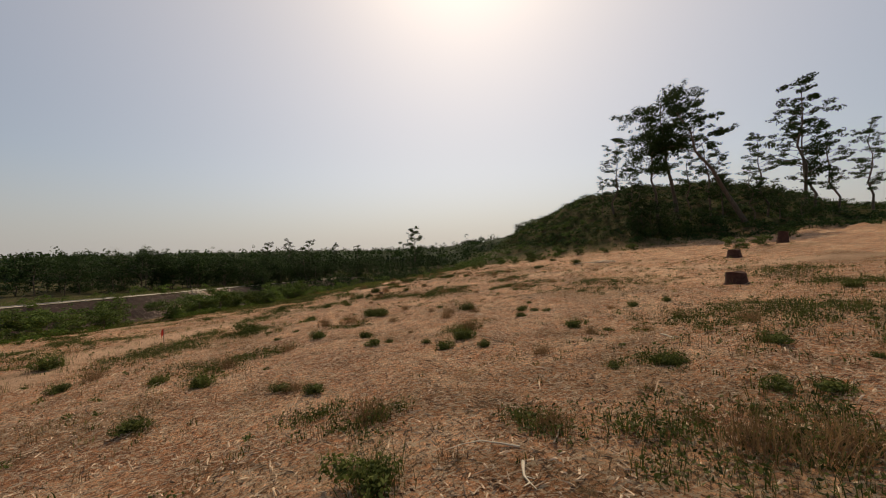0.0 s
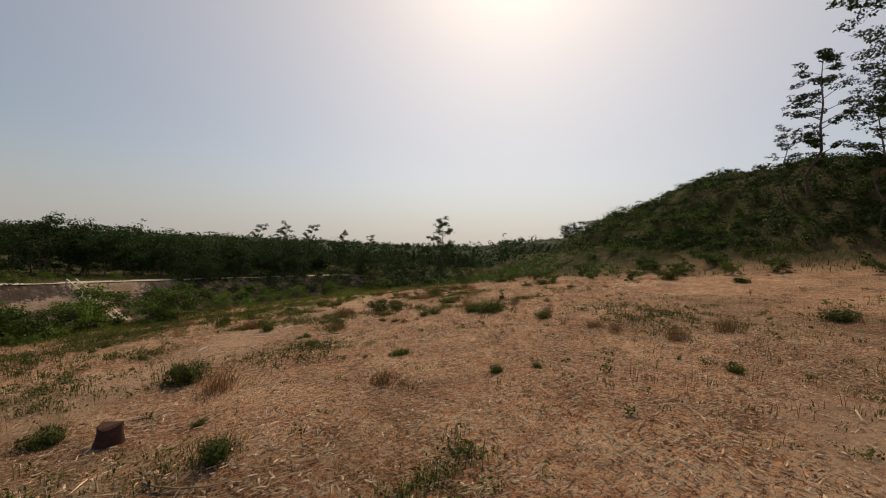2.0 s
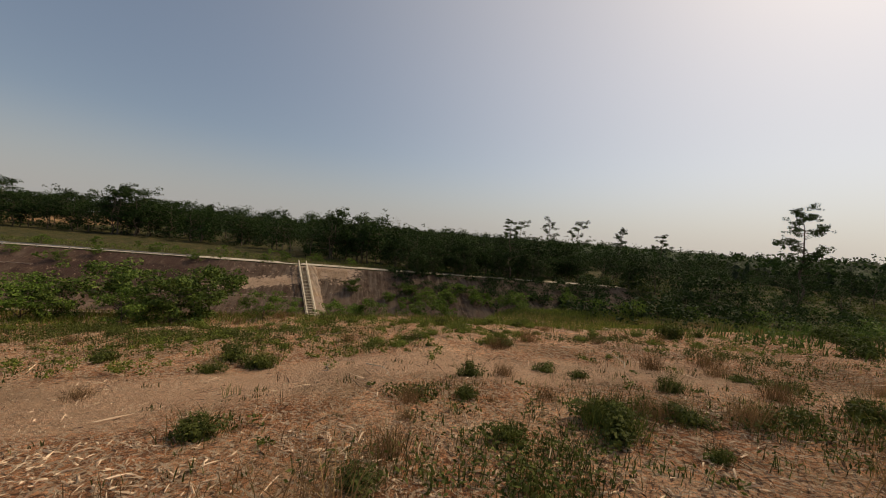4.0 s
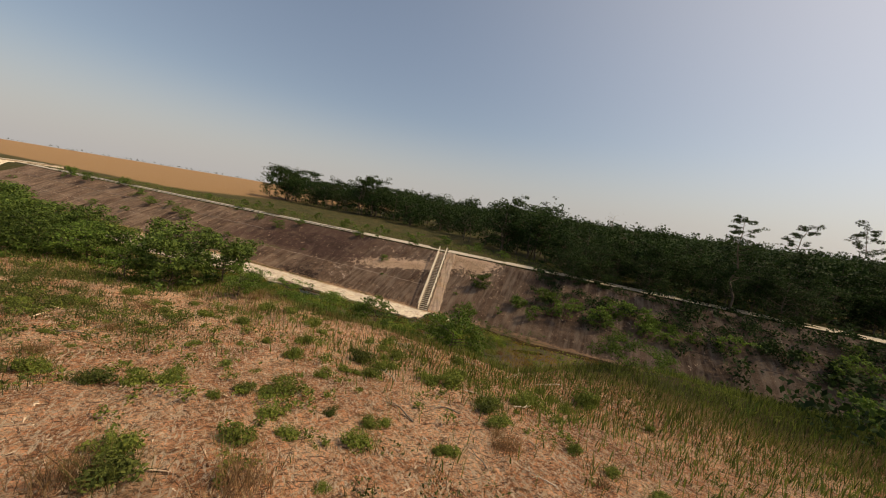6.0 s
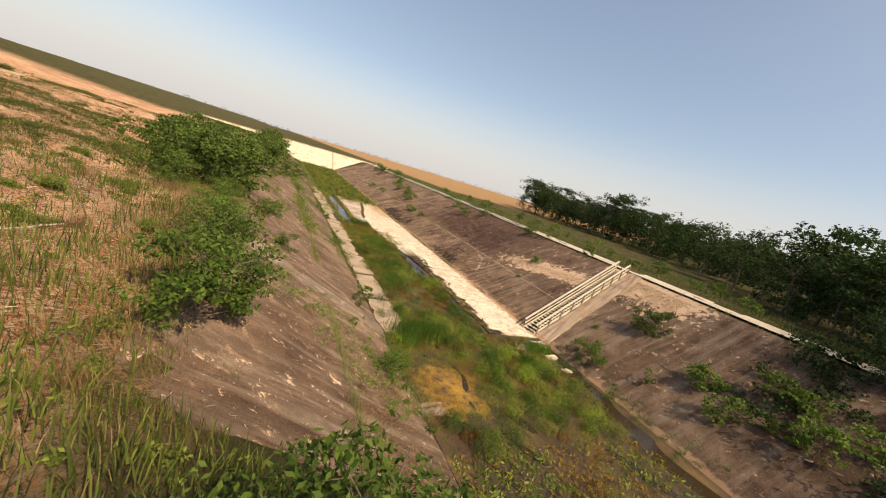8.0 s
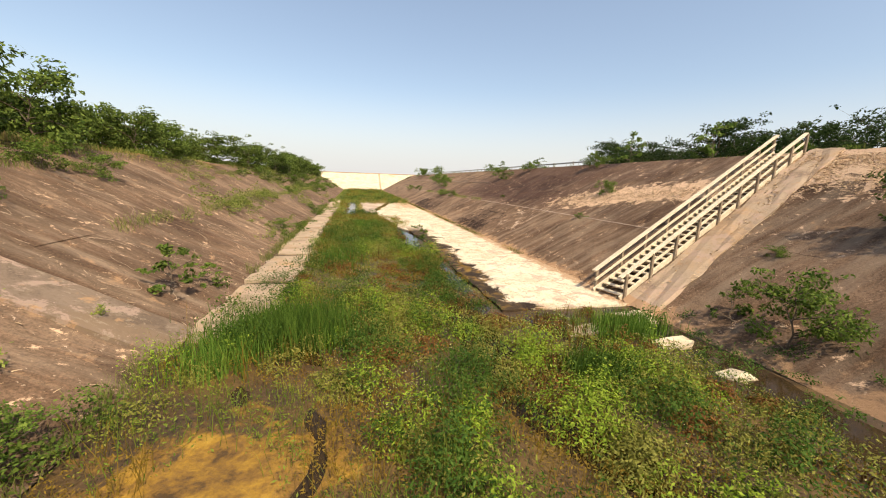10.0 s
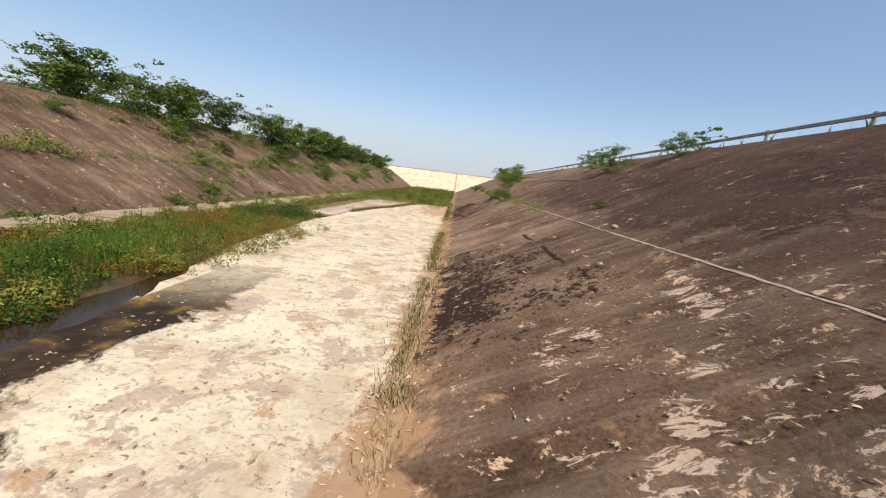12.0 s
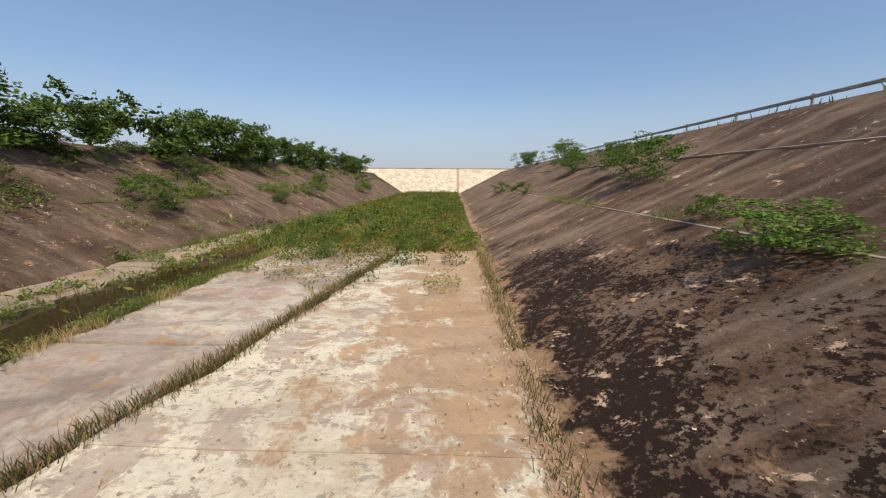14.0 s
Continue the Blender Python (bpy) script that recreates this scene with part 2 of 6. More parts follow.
ASPHALT = asphalt_material()
def concrete_material(name, pale, tan, rust, rust_lo):
    m, n, l, b = material(name)
    p = coords(n, l)
    base = ramp_node(n, [(0.40, tan), (0.50, pale), (0.62, tuple(min(0.84, v * 1.12) for v in pale))])
    l.new(noise_node(n, l, p, 0.55, 10, 0.72, 0.4), base.inputs[0])
    fine = noise_node(n, l, p, 11.0, 6, 0.8)
    vr = ramp_node(n, [(0.30, (0.66, 0.62, 0.56)), (0.45, (0.98, 0.97, 0.95)), (0.7, (1.1, 1.1, 1.1))])
    l.new(fine, vr.inputs[0])
    col = mix_node(n, l, 1.0, base.outputs[0], vr.outputs[0], "MULTIPLY")
    st = ramp_node(n, [(rust_lo, (0, 0, 0)), (rust_lo + 0.12, (0.75, 0.75, 0.75))])
    l.new(noise_node(n, l, p, 0.33, 9, 0.7, 0.8), st.inputs[0])
    col = mix_node(n, l, st.outputs[0], col, rust)
    pk = ramp_node(n, [(0.53, (0, 0, 0)), (0.56, (0.7, 0.7, 0.7))])
    l.new(noise_node(n, l, p, 1.1, 8, 0.75, 0.3), pk.inputs[0])
    col = mix_node(n, l, pk.outputs[0], col, (0.40, 0.29, 0.235))
    grit = ramp_node(n, [(0.40, (0.7, 0.7, 0.7)), (0.44, (0, 0, 0))])
    l.new(noise_node(n, l, coords(n, l, (1, 1.8, 1)), 4.0, 8, 0.75, 0.5), grit.inputs[0])
    col = mix_node(n, l, grit.outputs[0], col, (0.30, 0.24, 0.18))
    sx = n.new("ShaderNodeSeparateXYZ")
    l.new(p, sx.inputs[0])
    damp = math_node(n, l, "MULTIPLY_ADD", noise_node(n, l, p, 0.5, 9, 0.7, 0.5), 4.5, -2.0)
    damp = math_node(n, l, "ADD", sx.outputs[0], damp)
    wet = n.new("ShaderNodeMapRange")
    l.new(damp, wet.inputs[0])
    wet.inputs[1].default_value, wet.inputs[2].default_value = -3.35, -3.55
    past = n.new("ShaderNodeMapRange")
    l.new(sx.outputs[0], past.inputs[0])
    past.inputs[1].default_value, past.inputs[2].default_value = -5.05, -5.0
    early = n.new("ShaderNodeMapRange")
    l.new(sx.outputs[1], early.inputs[0])
    early.inputs[1].default_value, early.inputs[2].default_value = 21.0, 17.5
    wet_at = math_node(n, l, "MULTIPLY", math_node(n, l, "MULTIPLY", wet.outputs[0], past.outputs[0]), early.outputs[0])
    wr = ramp_node(n, [(0.42, (0.028, 0.019, 0.013)), (0.53, (0.060, 0.040, 0.024)), (0.60, (0.15, 0.09, 0.028)), (0.68, (0.26, 0.155, 0.03))])
    l.new(noise_node(n, l, p, 1.5, 6, 0.6, 0.4), wr.inputs[0])
    col = mix_node(n, l, wet_at, col, wr.outputs[0])
    stray = n.new("ShaderNodeMapRange")
    l.new(sx.outputs[1], stray.inputs[0])
    stray.inputs[1].default_value, stray.inputs[2].default_value = 37.0, 45.0
    side = n.new("ShaderNodeMapRange")
    l.new(sx.outputs[0], side.inputs[0])
    side.inputs[1].default_value, side.inputs[2].default_value = -4.0, -1.0
    om = math_node(n, l, "MULTIPLY", math_node(n, l, "MULTIPLY_ADD", side.outputs[0], 0.20, 0.045), math_node(n, l, "MULTIPLY", stray.outputs[0], math_node(n, l, "LESS_THAN", sx.outputs[1], 60.0)))
    orr = ramp_node(n, [(0.58, (0, 0, 0)), (0.66, (0.8, 0.8, 0.8))])
    l.new(math_node(n, l, "ADD", noise_node(n, l, p, 1.4, 8, 0.72, 0.3), om), orr.inputs[0])
    col = mix_node(n, l, orr.outputs[0], col, mix_node(n, l, noise_node(n, l, p, 0.8, 4, 0.6), (0.29, 0.20, 0.155), (0.54, 0.31, 0.13)))
    toe = n.new("ShaderNodeMapRange")
    l.new(sx.outputs[0], toe.inputs[0])
    toe.inputs[1].default_value, toe.inputs[2].default_value = -0.9, 0.0
    tr = ramp_node(n, [(0.62, (0, 0, 0)), (0.70, (0.85, 0.85, 0.85))])
    l.new(math_node(n, l, "MULTIPLY_ADD", math_node(n, l, "MULTIPLY", toe.outputs[0], math_node(n, l, "LESS_THAN", sx.outputs[0], 0.3)), 0.36, math_node(n, l, "MULTIPLY", noise_node(n, l, p, 2.2, 8, 0.72, 0.3), 0.85)), tr.inputs[0])
    col = mix_node(n, l, tr.outputs[0], col, (0.38, 0.235, 0.14))
    l.new(col, b.inputs["Base Color"])
    b.inputs["Roughness"].default_value = 0.9
    b.inputs["Specular IOR Level"].default_value = 0.2
    bump(n, l, b, fine, 0.6, 0.03)
    return m


CONCRETE = concrete_material("bleached_concrete", (0.67, 0.60, 0.47), (0.55, 0.46, 0.345), (0.50, 0.33, 0.19), 0.56)
CHUTE = concrete_material("chute_concrete", (0.34, 0.265, 0.20), (0.23, 0.17, 0.13), (0.40, 0.27, 0.165), 0.50)
CHUTE_DULL = concrete_material("dull_chute_concrete", (0.205, 0.155, 0.12), (0.145, 0.108, 0.082), (0.22, 0.155, 0.105), 0.5)
SEAM = plain("pale_joint_filler", (0.42, 0.33, 0.27), 0.9, 0, 0.25, 6)
CANOPY = surface("far_canopy_leaves", [(0.36, (0.012, 0.022, 0.009)), (0.62, (0.045, 0.07, 0.026))], 0.22, 1.5, 0.9, 0.8, 0.6)
MOSS = plain("dark_moss", (0.045, 0.028, 0.02), 0.95, 0, 0.35, 6)
WEED_LIGHT = leafy("light_weeds", (0.11, 0.13, 0.035), (0.33, 0.32, 0.12), gloss=0.7, trans=0.35)
STRAW = leafy("straw", (0.24, 0.165, 0.065), (0.50, 0.38, 0.18), gloss=0.8, trans=0.25)
PALE_BLOOM = leafy("pale_blooms", (0.36, 0.38, 0.12), (0.62, 0.62, 0.34), trans=0.3)
LEAF_MID = leafy("wood_edge_leaves", (0.035, 0.068, 0.016), (0.11, 0.17, 0.042), trans=0.35)
CONCRETE_GREY = concrete_material("grey_concrete", (0.42, 0.34, 0.285), (0.28, 0.22, 0.185), (0.66, 0.58, 0.46), 0.47)
CONCRETE_TAN = concrete_material("stained_concrete", (0.37, 0.295, 0.215), (0.25, 0.19, 0.135), (0.40, 0.25, 0.13), 0.55)


def mud_material():
    m, n, l, b = material("algae_mud")
    p = coords(n, l)
    base = ramp_node(n, [(0.30, (0.025, 0.018, 0.011)), (0.46, (0.075, 0.045, 0.022)), (0.60, (0.12, 0.072, 0.025)), (0.72, (0.20, 0.125, 0.03)), (0.82, (0.12, 0.05, 0.028))])
    l.new(noise_node(n, l, p, 0.42, 8, 0.65, 0.6), base.inputs[0])
    fine = noise_node(n, l, p, 9.0, 5, 0.7)
    vr = ramp_node(n, [(0.3, (0.6, 0.6, 0.6)), (0.7, (1.25, 1.25, 1.25))])
    l.new(fine, vr.inputs[0])
    col = mix_node(n, l, 1.0, base.outputs[0], vr.outputs[0], "MULTIPLY")
    ds = n.new("ShaderNodeVectorMath")
    ds.operation = "DISTANCE"
    mp = n.new("ShaderNodeMapping")
    mp.inputs["Scale"].default_value = (0.52, 0.38, 0.0)
    l.new(p, mp.inputs["Vector"])
    l.new(mp.outputs[0], ds.inputs[0])
    ds.inputs[1].default_value = (-10.9 * 0.52, -6.9 * 0.38, 0)
    near = math_node(n, l, "MULTIPLY_ADD", noise_node(n, l, p, 1.1, 8, 0.65, 0.5), 0.9, math_node(n, l, "MULTIPLY", ds.outputs["Value"], -0.45))
    yr = ramp_node(n, [(0.02, (0, 0, 0)), (0.10, (0.9, 0.9, 0.9))])
    l.new(near, yr.inputs[0])
    och = ramp_node(n, [(0.38, (0.07, 0.038, 0.012)), (0.46, (0.20, 0.105, 0.02)), (0.56, (0.33, 0.185, 0.024)), (0.68, (0.42, 0.26, 0.04))])
    l.new(noise_node(n, l, p, 1.9, 10, 0.72, 0.15), och.inputs[0])
    col = mix_node(n, l, yr.outputs[0], col, och.outputs[0])
    l.new(col, b.inputs["Base Color"])
    b.inputs["Roughness"].default_value = 0.6
    bump(n, l, b, fine, 0.6, 0.05)
    return m


def water_material():
    m, n, l, b = material("brown_water")
    p = coords(n, l)
    b.inputs["Base Color"].default_value = (0.038, 0.024, 0.011, 1)
    b.inputs["Roughness"].default_value = 0.12
    b.inputs["IOR"].default_value = 1.33
    bump(n, l, b, noise_node(n, l, p, 2.5, 3, 0.5), 0.06, 0.02)
    return m


MUD, WATER = mud_material(), water_material()
SILT = leafy("silt_flakes", (0.30, 0.20, 0.12), (0.66, 0.50, 0.34), gloss=0.9, trans=0.0)
DAMFACE = concrete_material("dam_concrete", (0.66, 0.585, 0.45), (0.55, 0.46, 0.33), (0.50, 0.37, 0.25), 0.56)
STUMP = plain("stump_bark", (0.07, 0.035, 0.026), 0.95, 0, 0.4, 5)
RED = plain("orange_red_plastic", (0.75, 0.07, 0.04), 0.5, 0, 0.1, 3)
ROAD = surface("gravel_road", [(0.3, (0.42, 0.36, 0.28)), (0.7, (0.58, 0.52, 0.42))], 0.4, 9.0, 0.95, 0.4, 0.03)
WOOD_PALE = plain("weathered_pale_wood", (0.62, 0.54, 0.42), 0.8, 0, 0.2, 5)
WOOD_GREY = plain("weathered_grey_wood", (0.26, 0.21, 0.16), 0.85, 0, 0.3, 6)
BARK = plain("bark", (0.13, 0.10, 0.075), 0.9, 0, 0.35, 4, (1, 1, 0.3))
BARK_PALE = plain("pale_bark", (0.30, 0.26, 0.20), 0.9, 0, 0.35, 4, (1, 1, 0.3))
STEEL = plain("galvanised_steel", (0.45, 0.44, 0.42), 0.5, 0.6, 0.2, 3)
CHIP = leafy("wood_chips", (0.07, 0.036, 0.022), (0.88, 0.66, 0.46), gloss=0.9, trans=0.0)
LEAF = leafy("tree_leaves", (0.014, 0.032, 0.009), (0.048, 0.085, 0.022), trans=0.22)
CREST_LEAF = leafy("crest_bush_leaves", (0.028, 0.058, 0.011), (0.14, 0.195, 0.042), trans=0.2)
LEAF_BRIGHT = leafy("shrub_leaves", (0.048, 0.102, 0.017), (0.175, 0.25, 0.05))
WEED = leafy("weed_leaves", (0.085, 0.13, 0.027), (0.27, 0.30, 0.08))
FIELD_WEED = leafy("clearing_weed_leaves", (0.028, 0.045, 0.011), (0.15, 0.17, 0.042), trans=0.25)
LUSH = leafy("lush_weed_leaves", (0.06, 0.095, 0.018), (0.23, 0.26, 0.055), trans=0.3)
REED = leafy("reed_leaves", (0.03, 0.085, 0.012), (0.15, 0.26, 0.045), trans=0.3)
DRY = leafy("dry_weed", (0.16, 0.09, 0.05), (0.34, 0.22, 0.10), trans=0.2)
MARSH = leafy("marsh_plants", (0.07, 0.125, 0.018), (0.19, 0.25, 0.045), (0.22, 0.15, 0.03), 0.49, alt=(0.28, 0.28, 0.06))
RUST = leafy("rust_plants", (0.10, 0.05, 0.022), (0.23, 0.16, 0.04))


def ground_material():
    m, n, l, b = material("ground_cover")
    p = coords(n, l)
    sx = n.new("ShaderNodeSeparateXYZ")
    l.new(p, sx.inputs[0])
    b.inputs["Diffuse Roughness"].default_value = 0.25
    # pinkish wood mulch
    mulch = ramp_node(n, [(0.36, (0.29, 0.122, 0.060)), (0.5, (0.62, 0.285, 0.145)), (0.62, (0.84, 0.50, 0.295))])
    l.new(noise_node(n, l, p, 0.35, 10, 0.75), mulch.inputs[0])
    speck = ramp_node(n, [(0.36, (0.2, 0.17, 0.15)), (0.5, (1, 1, 1)), (0.62, (1.5, 1.46, 1.42))])
    l.new(noise_node(n, l, p, 9.0, 6, 0.85), speck.inputs[0])
    mul = mix_node(n, l, 1.0, mulch.outputs[0], speck.outputs[0], "MULTIPLY")
    for ang, tone in ((0.3, (0.74, 0.57, 0.40)), (1.4, (0.16, 0.085, 0.05)), (2.3, (0.13, 0.07, 0.045)), (0.9, (0.80, 0.63, 0.45)), (2.9, (0.70, 0.50, 0.33))):
        mp = n.new("ShaderNodeMapping")
        mp.inputs["Rotation"].default_value = (0, 0, ang)
        mp.vector_type = "TEXTURE"
        mp.inputs["Scale"].default_value = (0.24, 0.05, 0.24)
        mp.inputs["Location"].default_value = (ang * 7, ang * 3, 0)
        l.new(p, mp.inputs["Vector"])
        fb = ramp_node(n, [(0.575, (0, 0, 0)), (0.61, (0.9, 0.9, 0.9))])
        l.new(noise_node(n, l, mp.outputs[0], 1.0, 3, 0.55, 1.0), fb.inputs[0])
        mul = mix_node(n, l, fb.outputs[0], mul, tone)
    # dark tussock patches, with the tufts' shadows painted into the mulch colour
    tussock_shade = ramp_node(n, [(0.56, (0, 0, 0)), (0.62, (0.75, 0.75, 0.75))])
    l.new(noise_node(n, l, p, 1.3, 10, 0.82, 0.5), tussock_shade.inputs[0])
    mul = mix_node(n, l, tussock_shade.outputs[0], mul, mix_node(n, l, noise_node(n, l, p, 5.0, 4, 0.7), (0.055, 0.034, 0.02), (0.20, 0.125, 0.06)))
    # bare, worn tracks
    flat = n.new("ShaderNodeVectorMath")
    flat.operation = "MULTIPLY"
    flat.inputs[1].default_value = (1, 1, 0)
    l.new(p, flat.inputs[0])
    near = None
    line_a = ((-56, 53), (-50, 46), (-49, 34), (-51, 25), (-48.5, 16), (-43, 5.5), (-39.5, -6), (-42, -14))
    line_b = ((-98, 20.8), (-88, 20), (-78, 12), (-68, 13.5))
    for line in (line_a, line_b):
        for (ax, ay), (bx, by) in zip(line, line[1:]):
            d2 = (bx - ax) ** 2 + (by - ay) ** 2
            sub, dot, mul_v, dist = (n.new("ShaderNodeVectorMath") for _ in range(4))
            sub.operation, dot.operation, mul_v.operation, dist.operation = "SUBTRACT", "DOT_PRODUCT", "SCALE", "DISTANCE"
            l.new(flat.outputs[0], sub.inputs[0])
            sub.inputs[1].default_value = (ax, ay, 0)
            l.new(sub.outputs[0], dot.inputs[0])
            dot.inputs[1].default_value = ((bx - ax) / d2, (by - ay) / d2, 0)
            t = math_node(n, l, "MAXIMUM", math_node(n, l, "MINIMUM", dot.outputs["Value"], 1.0), 0.0)
            mul_v.inputs[0].default_value = (bx - ax, by - ay, 0)
            l.new(t, mul_v.inputs["Scale"])
            l.new(sub.outputs[0], dist.inputs[0])
            l.new(mul_v.outputs[0], dist.inputs[1])
            near = dist.outputs["Value"] if near is None else math_node(n, l, "MINIMUM", near, dist.outputs["Value"])
    near = math_node(n, l, "MULTIPLY_ADD", noise_node(n, l, p, 0.7, 7, 0.7), -3.4, near)
    worn = n.new("ShaderNodeMapRange")
    l.new(near, worn.inputs[0])
    worn.inputs[1].default_value, worn.inputs[2].default_value = 0.55, -0.75
    sandy = mix_node(n, l, noise_node(n, l, p, 6.0, 6, 0.8), (0.52, 0.31, 0.19), (0.82, 0.56, 0.38))
    mul = mix_node(n, l, math_node(n, l, "MULTIPLY", worn.outputs[0], 0.8), mul, sandy)
    # grass, green and straw
    grass = ramp_node(n, [(0.3, (0.026, 0.034, 0.012)), (0.5, (0.065, 0.062, 0.023)), (0.7, (0.15, 0.10, 0.05))])
    l.new(noise_node(n, l, p, 0.5, 8, 0.7), grass.inputs[0])
    patch = ramp_node(n, [(0.50, (0, 0, 0)), (0.60, (1, 1, 1))])
    l.new(noise_node(n, l, p, 0.11, 7, 0.7, 0.6), patch.inputs[0])
    def step(sock, lo, hi):
        mr = n.new("ShaderNodeMapRange")
        mr.interpolation_type = "SMOOTHSTEP"
        l.new(sock, mr.inputs[0])
        mr.inputs[1].default_value, mr.inputs[2].default_value = lo, hi
        return mr.outputs[0]
    wob = math_node(n, l, "MULTIPLY_ADD", noise_node(n, l, p, 0.09, 6, 0.65), 16.0, -8.0)
    xs = math_node(n, l, "ADD", sx.outputs[0], wob)
    ys = math_node(n, l, "ADD", sx.outputs[1], wob)
    east = step(xs, -25.0, -20.5)
    south = math_node(n, l, "MAXIMUM", math_node(n, l, "MULTIPLY", step(ys, -16.0, -34.0), step(sx.outputs[0], -38.0, -50.0)), step(ys, -28.0, -40.0))
    far_n = step(ys, 90.0, 120.0)
    far_w = step(xs, -112.0, -125.0)
    wild = math_node(n, l, "MAXIMUM", math_node(n, l, "MAXIMUM", east, south), math_node(n, l, "MAXIMUM", far_n, far_w))
    g = math_node(n, l, "MAXIMUM", wild, math_node(n, l, "MULTIPLY", patch.outputs[0], 0.32))
    col = mix_node(n, l, g, mul, grass.outputs[0])
    # distant tan field to the north-east
    field = math_node(n, l, "MULTIPLY", step(sx.outputs[0], 30.0, 40.0), step(sx.outputs[1], 95.0, 110.0))
    col = mix_node(n, l, field, col, (0.31, 0.19, 0.095))
    l.new(col, b.inputs["Base Color"])
    b.inputs["Roughness"].default_value = 0.95
    b.inputs["Specular IOR Level"].default_value = 0.1
    bump(n, l, b, noise_node(n, l, p, 4.0, 9, 0.85), 1.0, 0.22)
    return m


GROUND = ground_material()

# ------------------------------------------------------------ terrain
TOE_E, TOE_W = 0.0, -13.0            # canal floor edges
SL_E, SL_W = 0.488, 0.53             # bank slopes
CREST_E, CREST_W = 12.2, -24.0
DAM_Y = 128.0


def sstep(a, b, v):
    t = np.clip((v - a) / (b - a), 0, 1)
    return t * t * (3 - 2 * t)


def height(x, y):
    """Ground height without the canal lining."""
    x, y = np.asarray(x, float), np.asarray(y, float)
    w = np.maximum(0, -26 - x)
    west = 5.85 + 0.35 * sstep(-24, -30, x) + 0.085 * np.minimum(w, 95) - 0.85 * sstep(-46, -27, x) * sstep(-8, 10, y)
    west = west - 0.055 * np.clip(y - 5, -45, 25) * np.clip(w / 25, 0, 1) - 0.02 * np.clip(y - 30, 0, 60) * np.clip(w / 25, 0, 1)
    top = np.interp(x, [-230, -170, -132, -123, -114, -101, -85, -75, -68, -55, -50, -46, -42, -36, -28], [8, 15, 21.5, 24, 28.0, 30.2, 30.4, 29.2, 26.8, 21.2, 17.4, 14.6, 12.8, 10.5, 6])
    toe_y = np.interp(x, [-135, -118, -105, -85, -60, -40], [-34, -31, -21, -21, -24, -34])
    hill = sstep(0.0, 1.0, (toe_y - y) / (toe_y + 64)) * sstep(-150, -80, y)
    west = west + np.maximum(0, top - west) * hill
    east = 5.95 - 0.35 * sstep(18, 40, x)
    far_e = np.clip((x - 60) / 300, 0, 1)
    east = east + 3 * far_e
    toe = TOE_W + 5.5 * sstep(-13, -20, y)       # an earth spur juts into the canal
    canal = np.where(x > TOE_E, SL_E * (x - TOE_E), np.where(x < toe, SL_W * (toe - x), 0.0))
    mid = np.minimum(canal, np.where(x > -6, east, west))
    z = np.where(x > CREST_E + 1, east, np.where(x < CREST_W - 1, west, mid))
    # canal runs out to the south into low ground
    out = sstep(-55, -85, y)
    low = 3.5 + 0.02 * np.abs(x)
    z = z * (1 - out * sstep(-60, -30, x) * sstep(70, 30, x)) + low * out * sstep(-60, -30, x) * sstep(70, 30, x)
    # dam closes the canal to the north
    z = np.where((y > DAM_Y + 10) & (x > CREST_W - 14) & (x < CREST_E + 10), np.maximum(z, 5.7), z)
    # far ridges: wooded hills south and east, plain to the north
    r = np.hypot(x, y)
    ang = np.degrees(np.arctan2(x, y))          # 0 north, 90 east, 180 south
    hills = 0.5 + 0.5 * np.sin(np.radians(ang * 3.1 + 40))
    wooded = sstep(50, 95, np.abs(ang))
    z = z + wooded * sstep(170, 600, r) * (8 + 7 * hills) + wooded * sstep(600, 1500, r) * 14
    ridge = np.interp(x, [-220, -110, -60, -20, 24, 75, 131, 180], [0, 26, 30, 28, 20.5, 9.5, 2.5, 0])
    z = z + ridge * sstep(-170, -330, y) * sstep(-640, -380, y)
    z = z - sstep(1500, 3500, r) * 10
    return z


def axis(lo, hi, fine_lo, fine_hi, step):
    core = list(np.arange(fine_lo, fine_hi + 1e-6, step))
    a, d = [], step
    v = fine_lo
    while v > lo:
        d *= 1.16
        v -= d
        a.append(v)
    b, d, v = [], step, core[-1]
    while v < hi:
        d *= 1.16
        v += d
        b.append(v)
    return np.array(a[::-1] + core + b)


def mesh_object(name, verts, faces, mat, parent=None, smooth=False):
    me = bpy.data.meshes.new(name)
    me.from_pydata([tuple(v) for v in verts], [], faces)
    me.materials.append(mat)
    if smooth:
        me.polygons.foreach_set("use_smooth", [True] * len(me.polygons))
    me.update()
    ob = new(name, me)
    if parent is not None:
        ob.parent = parent
    return ob


def grid_mesh(name, xs, ys, zf, mat, parent=None):
    X, Y = np.meshgrid(xs, ys)
    Z = zf(X, Y)
    nx, ny = len(xs), len(ys)
    v = np.stack([X.ravel(), Y.ravel(), Z.ravel()], -1)
    f = [(j * nx + i, j * nx + i + 1, (j + 1) * nx + i + 1, (j + 1) * nx + i) for j in range(ny - 1) for i in range(nx - 1)]
    return mesh_object(name, v, f, mat, parent, True)


rng = np.random.default_rng(7)
_bx, _by = rng.uniform(0, 6.28, 40), rng.uniform(0, 6.28, 40)


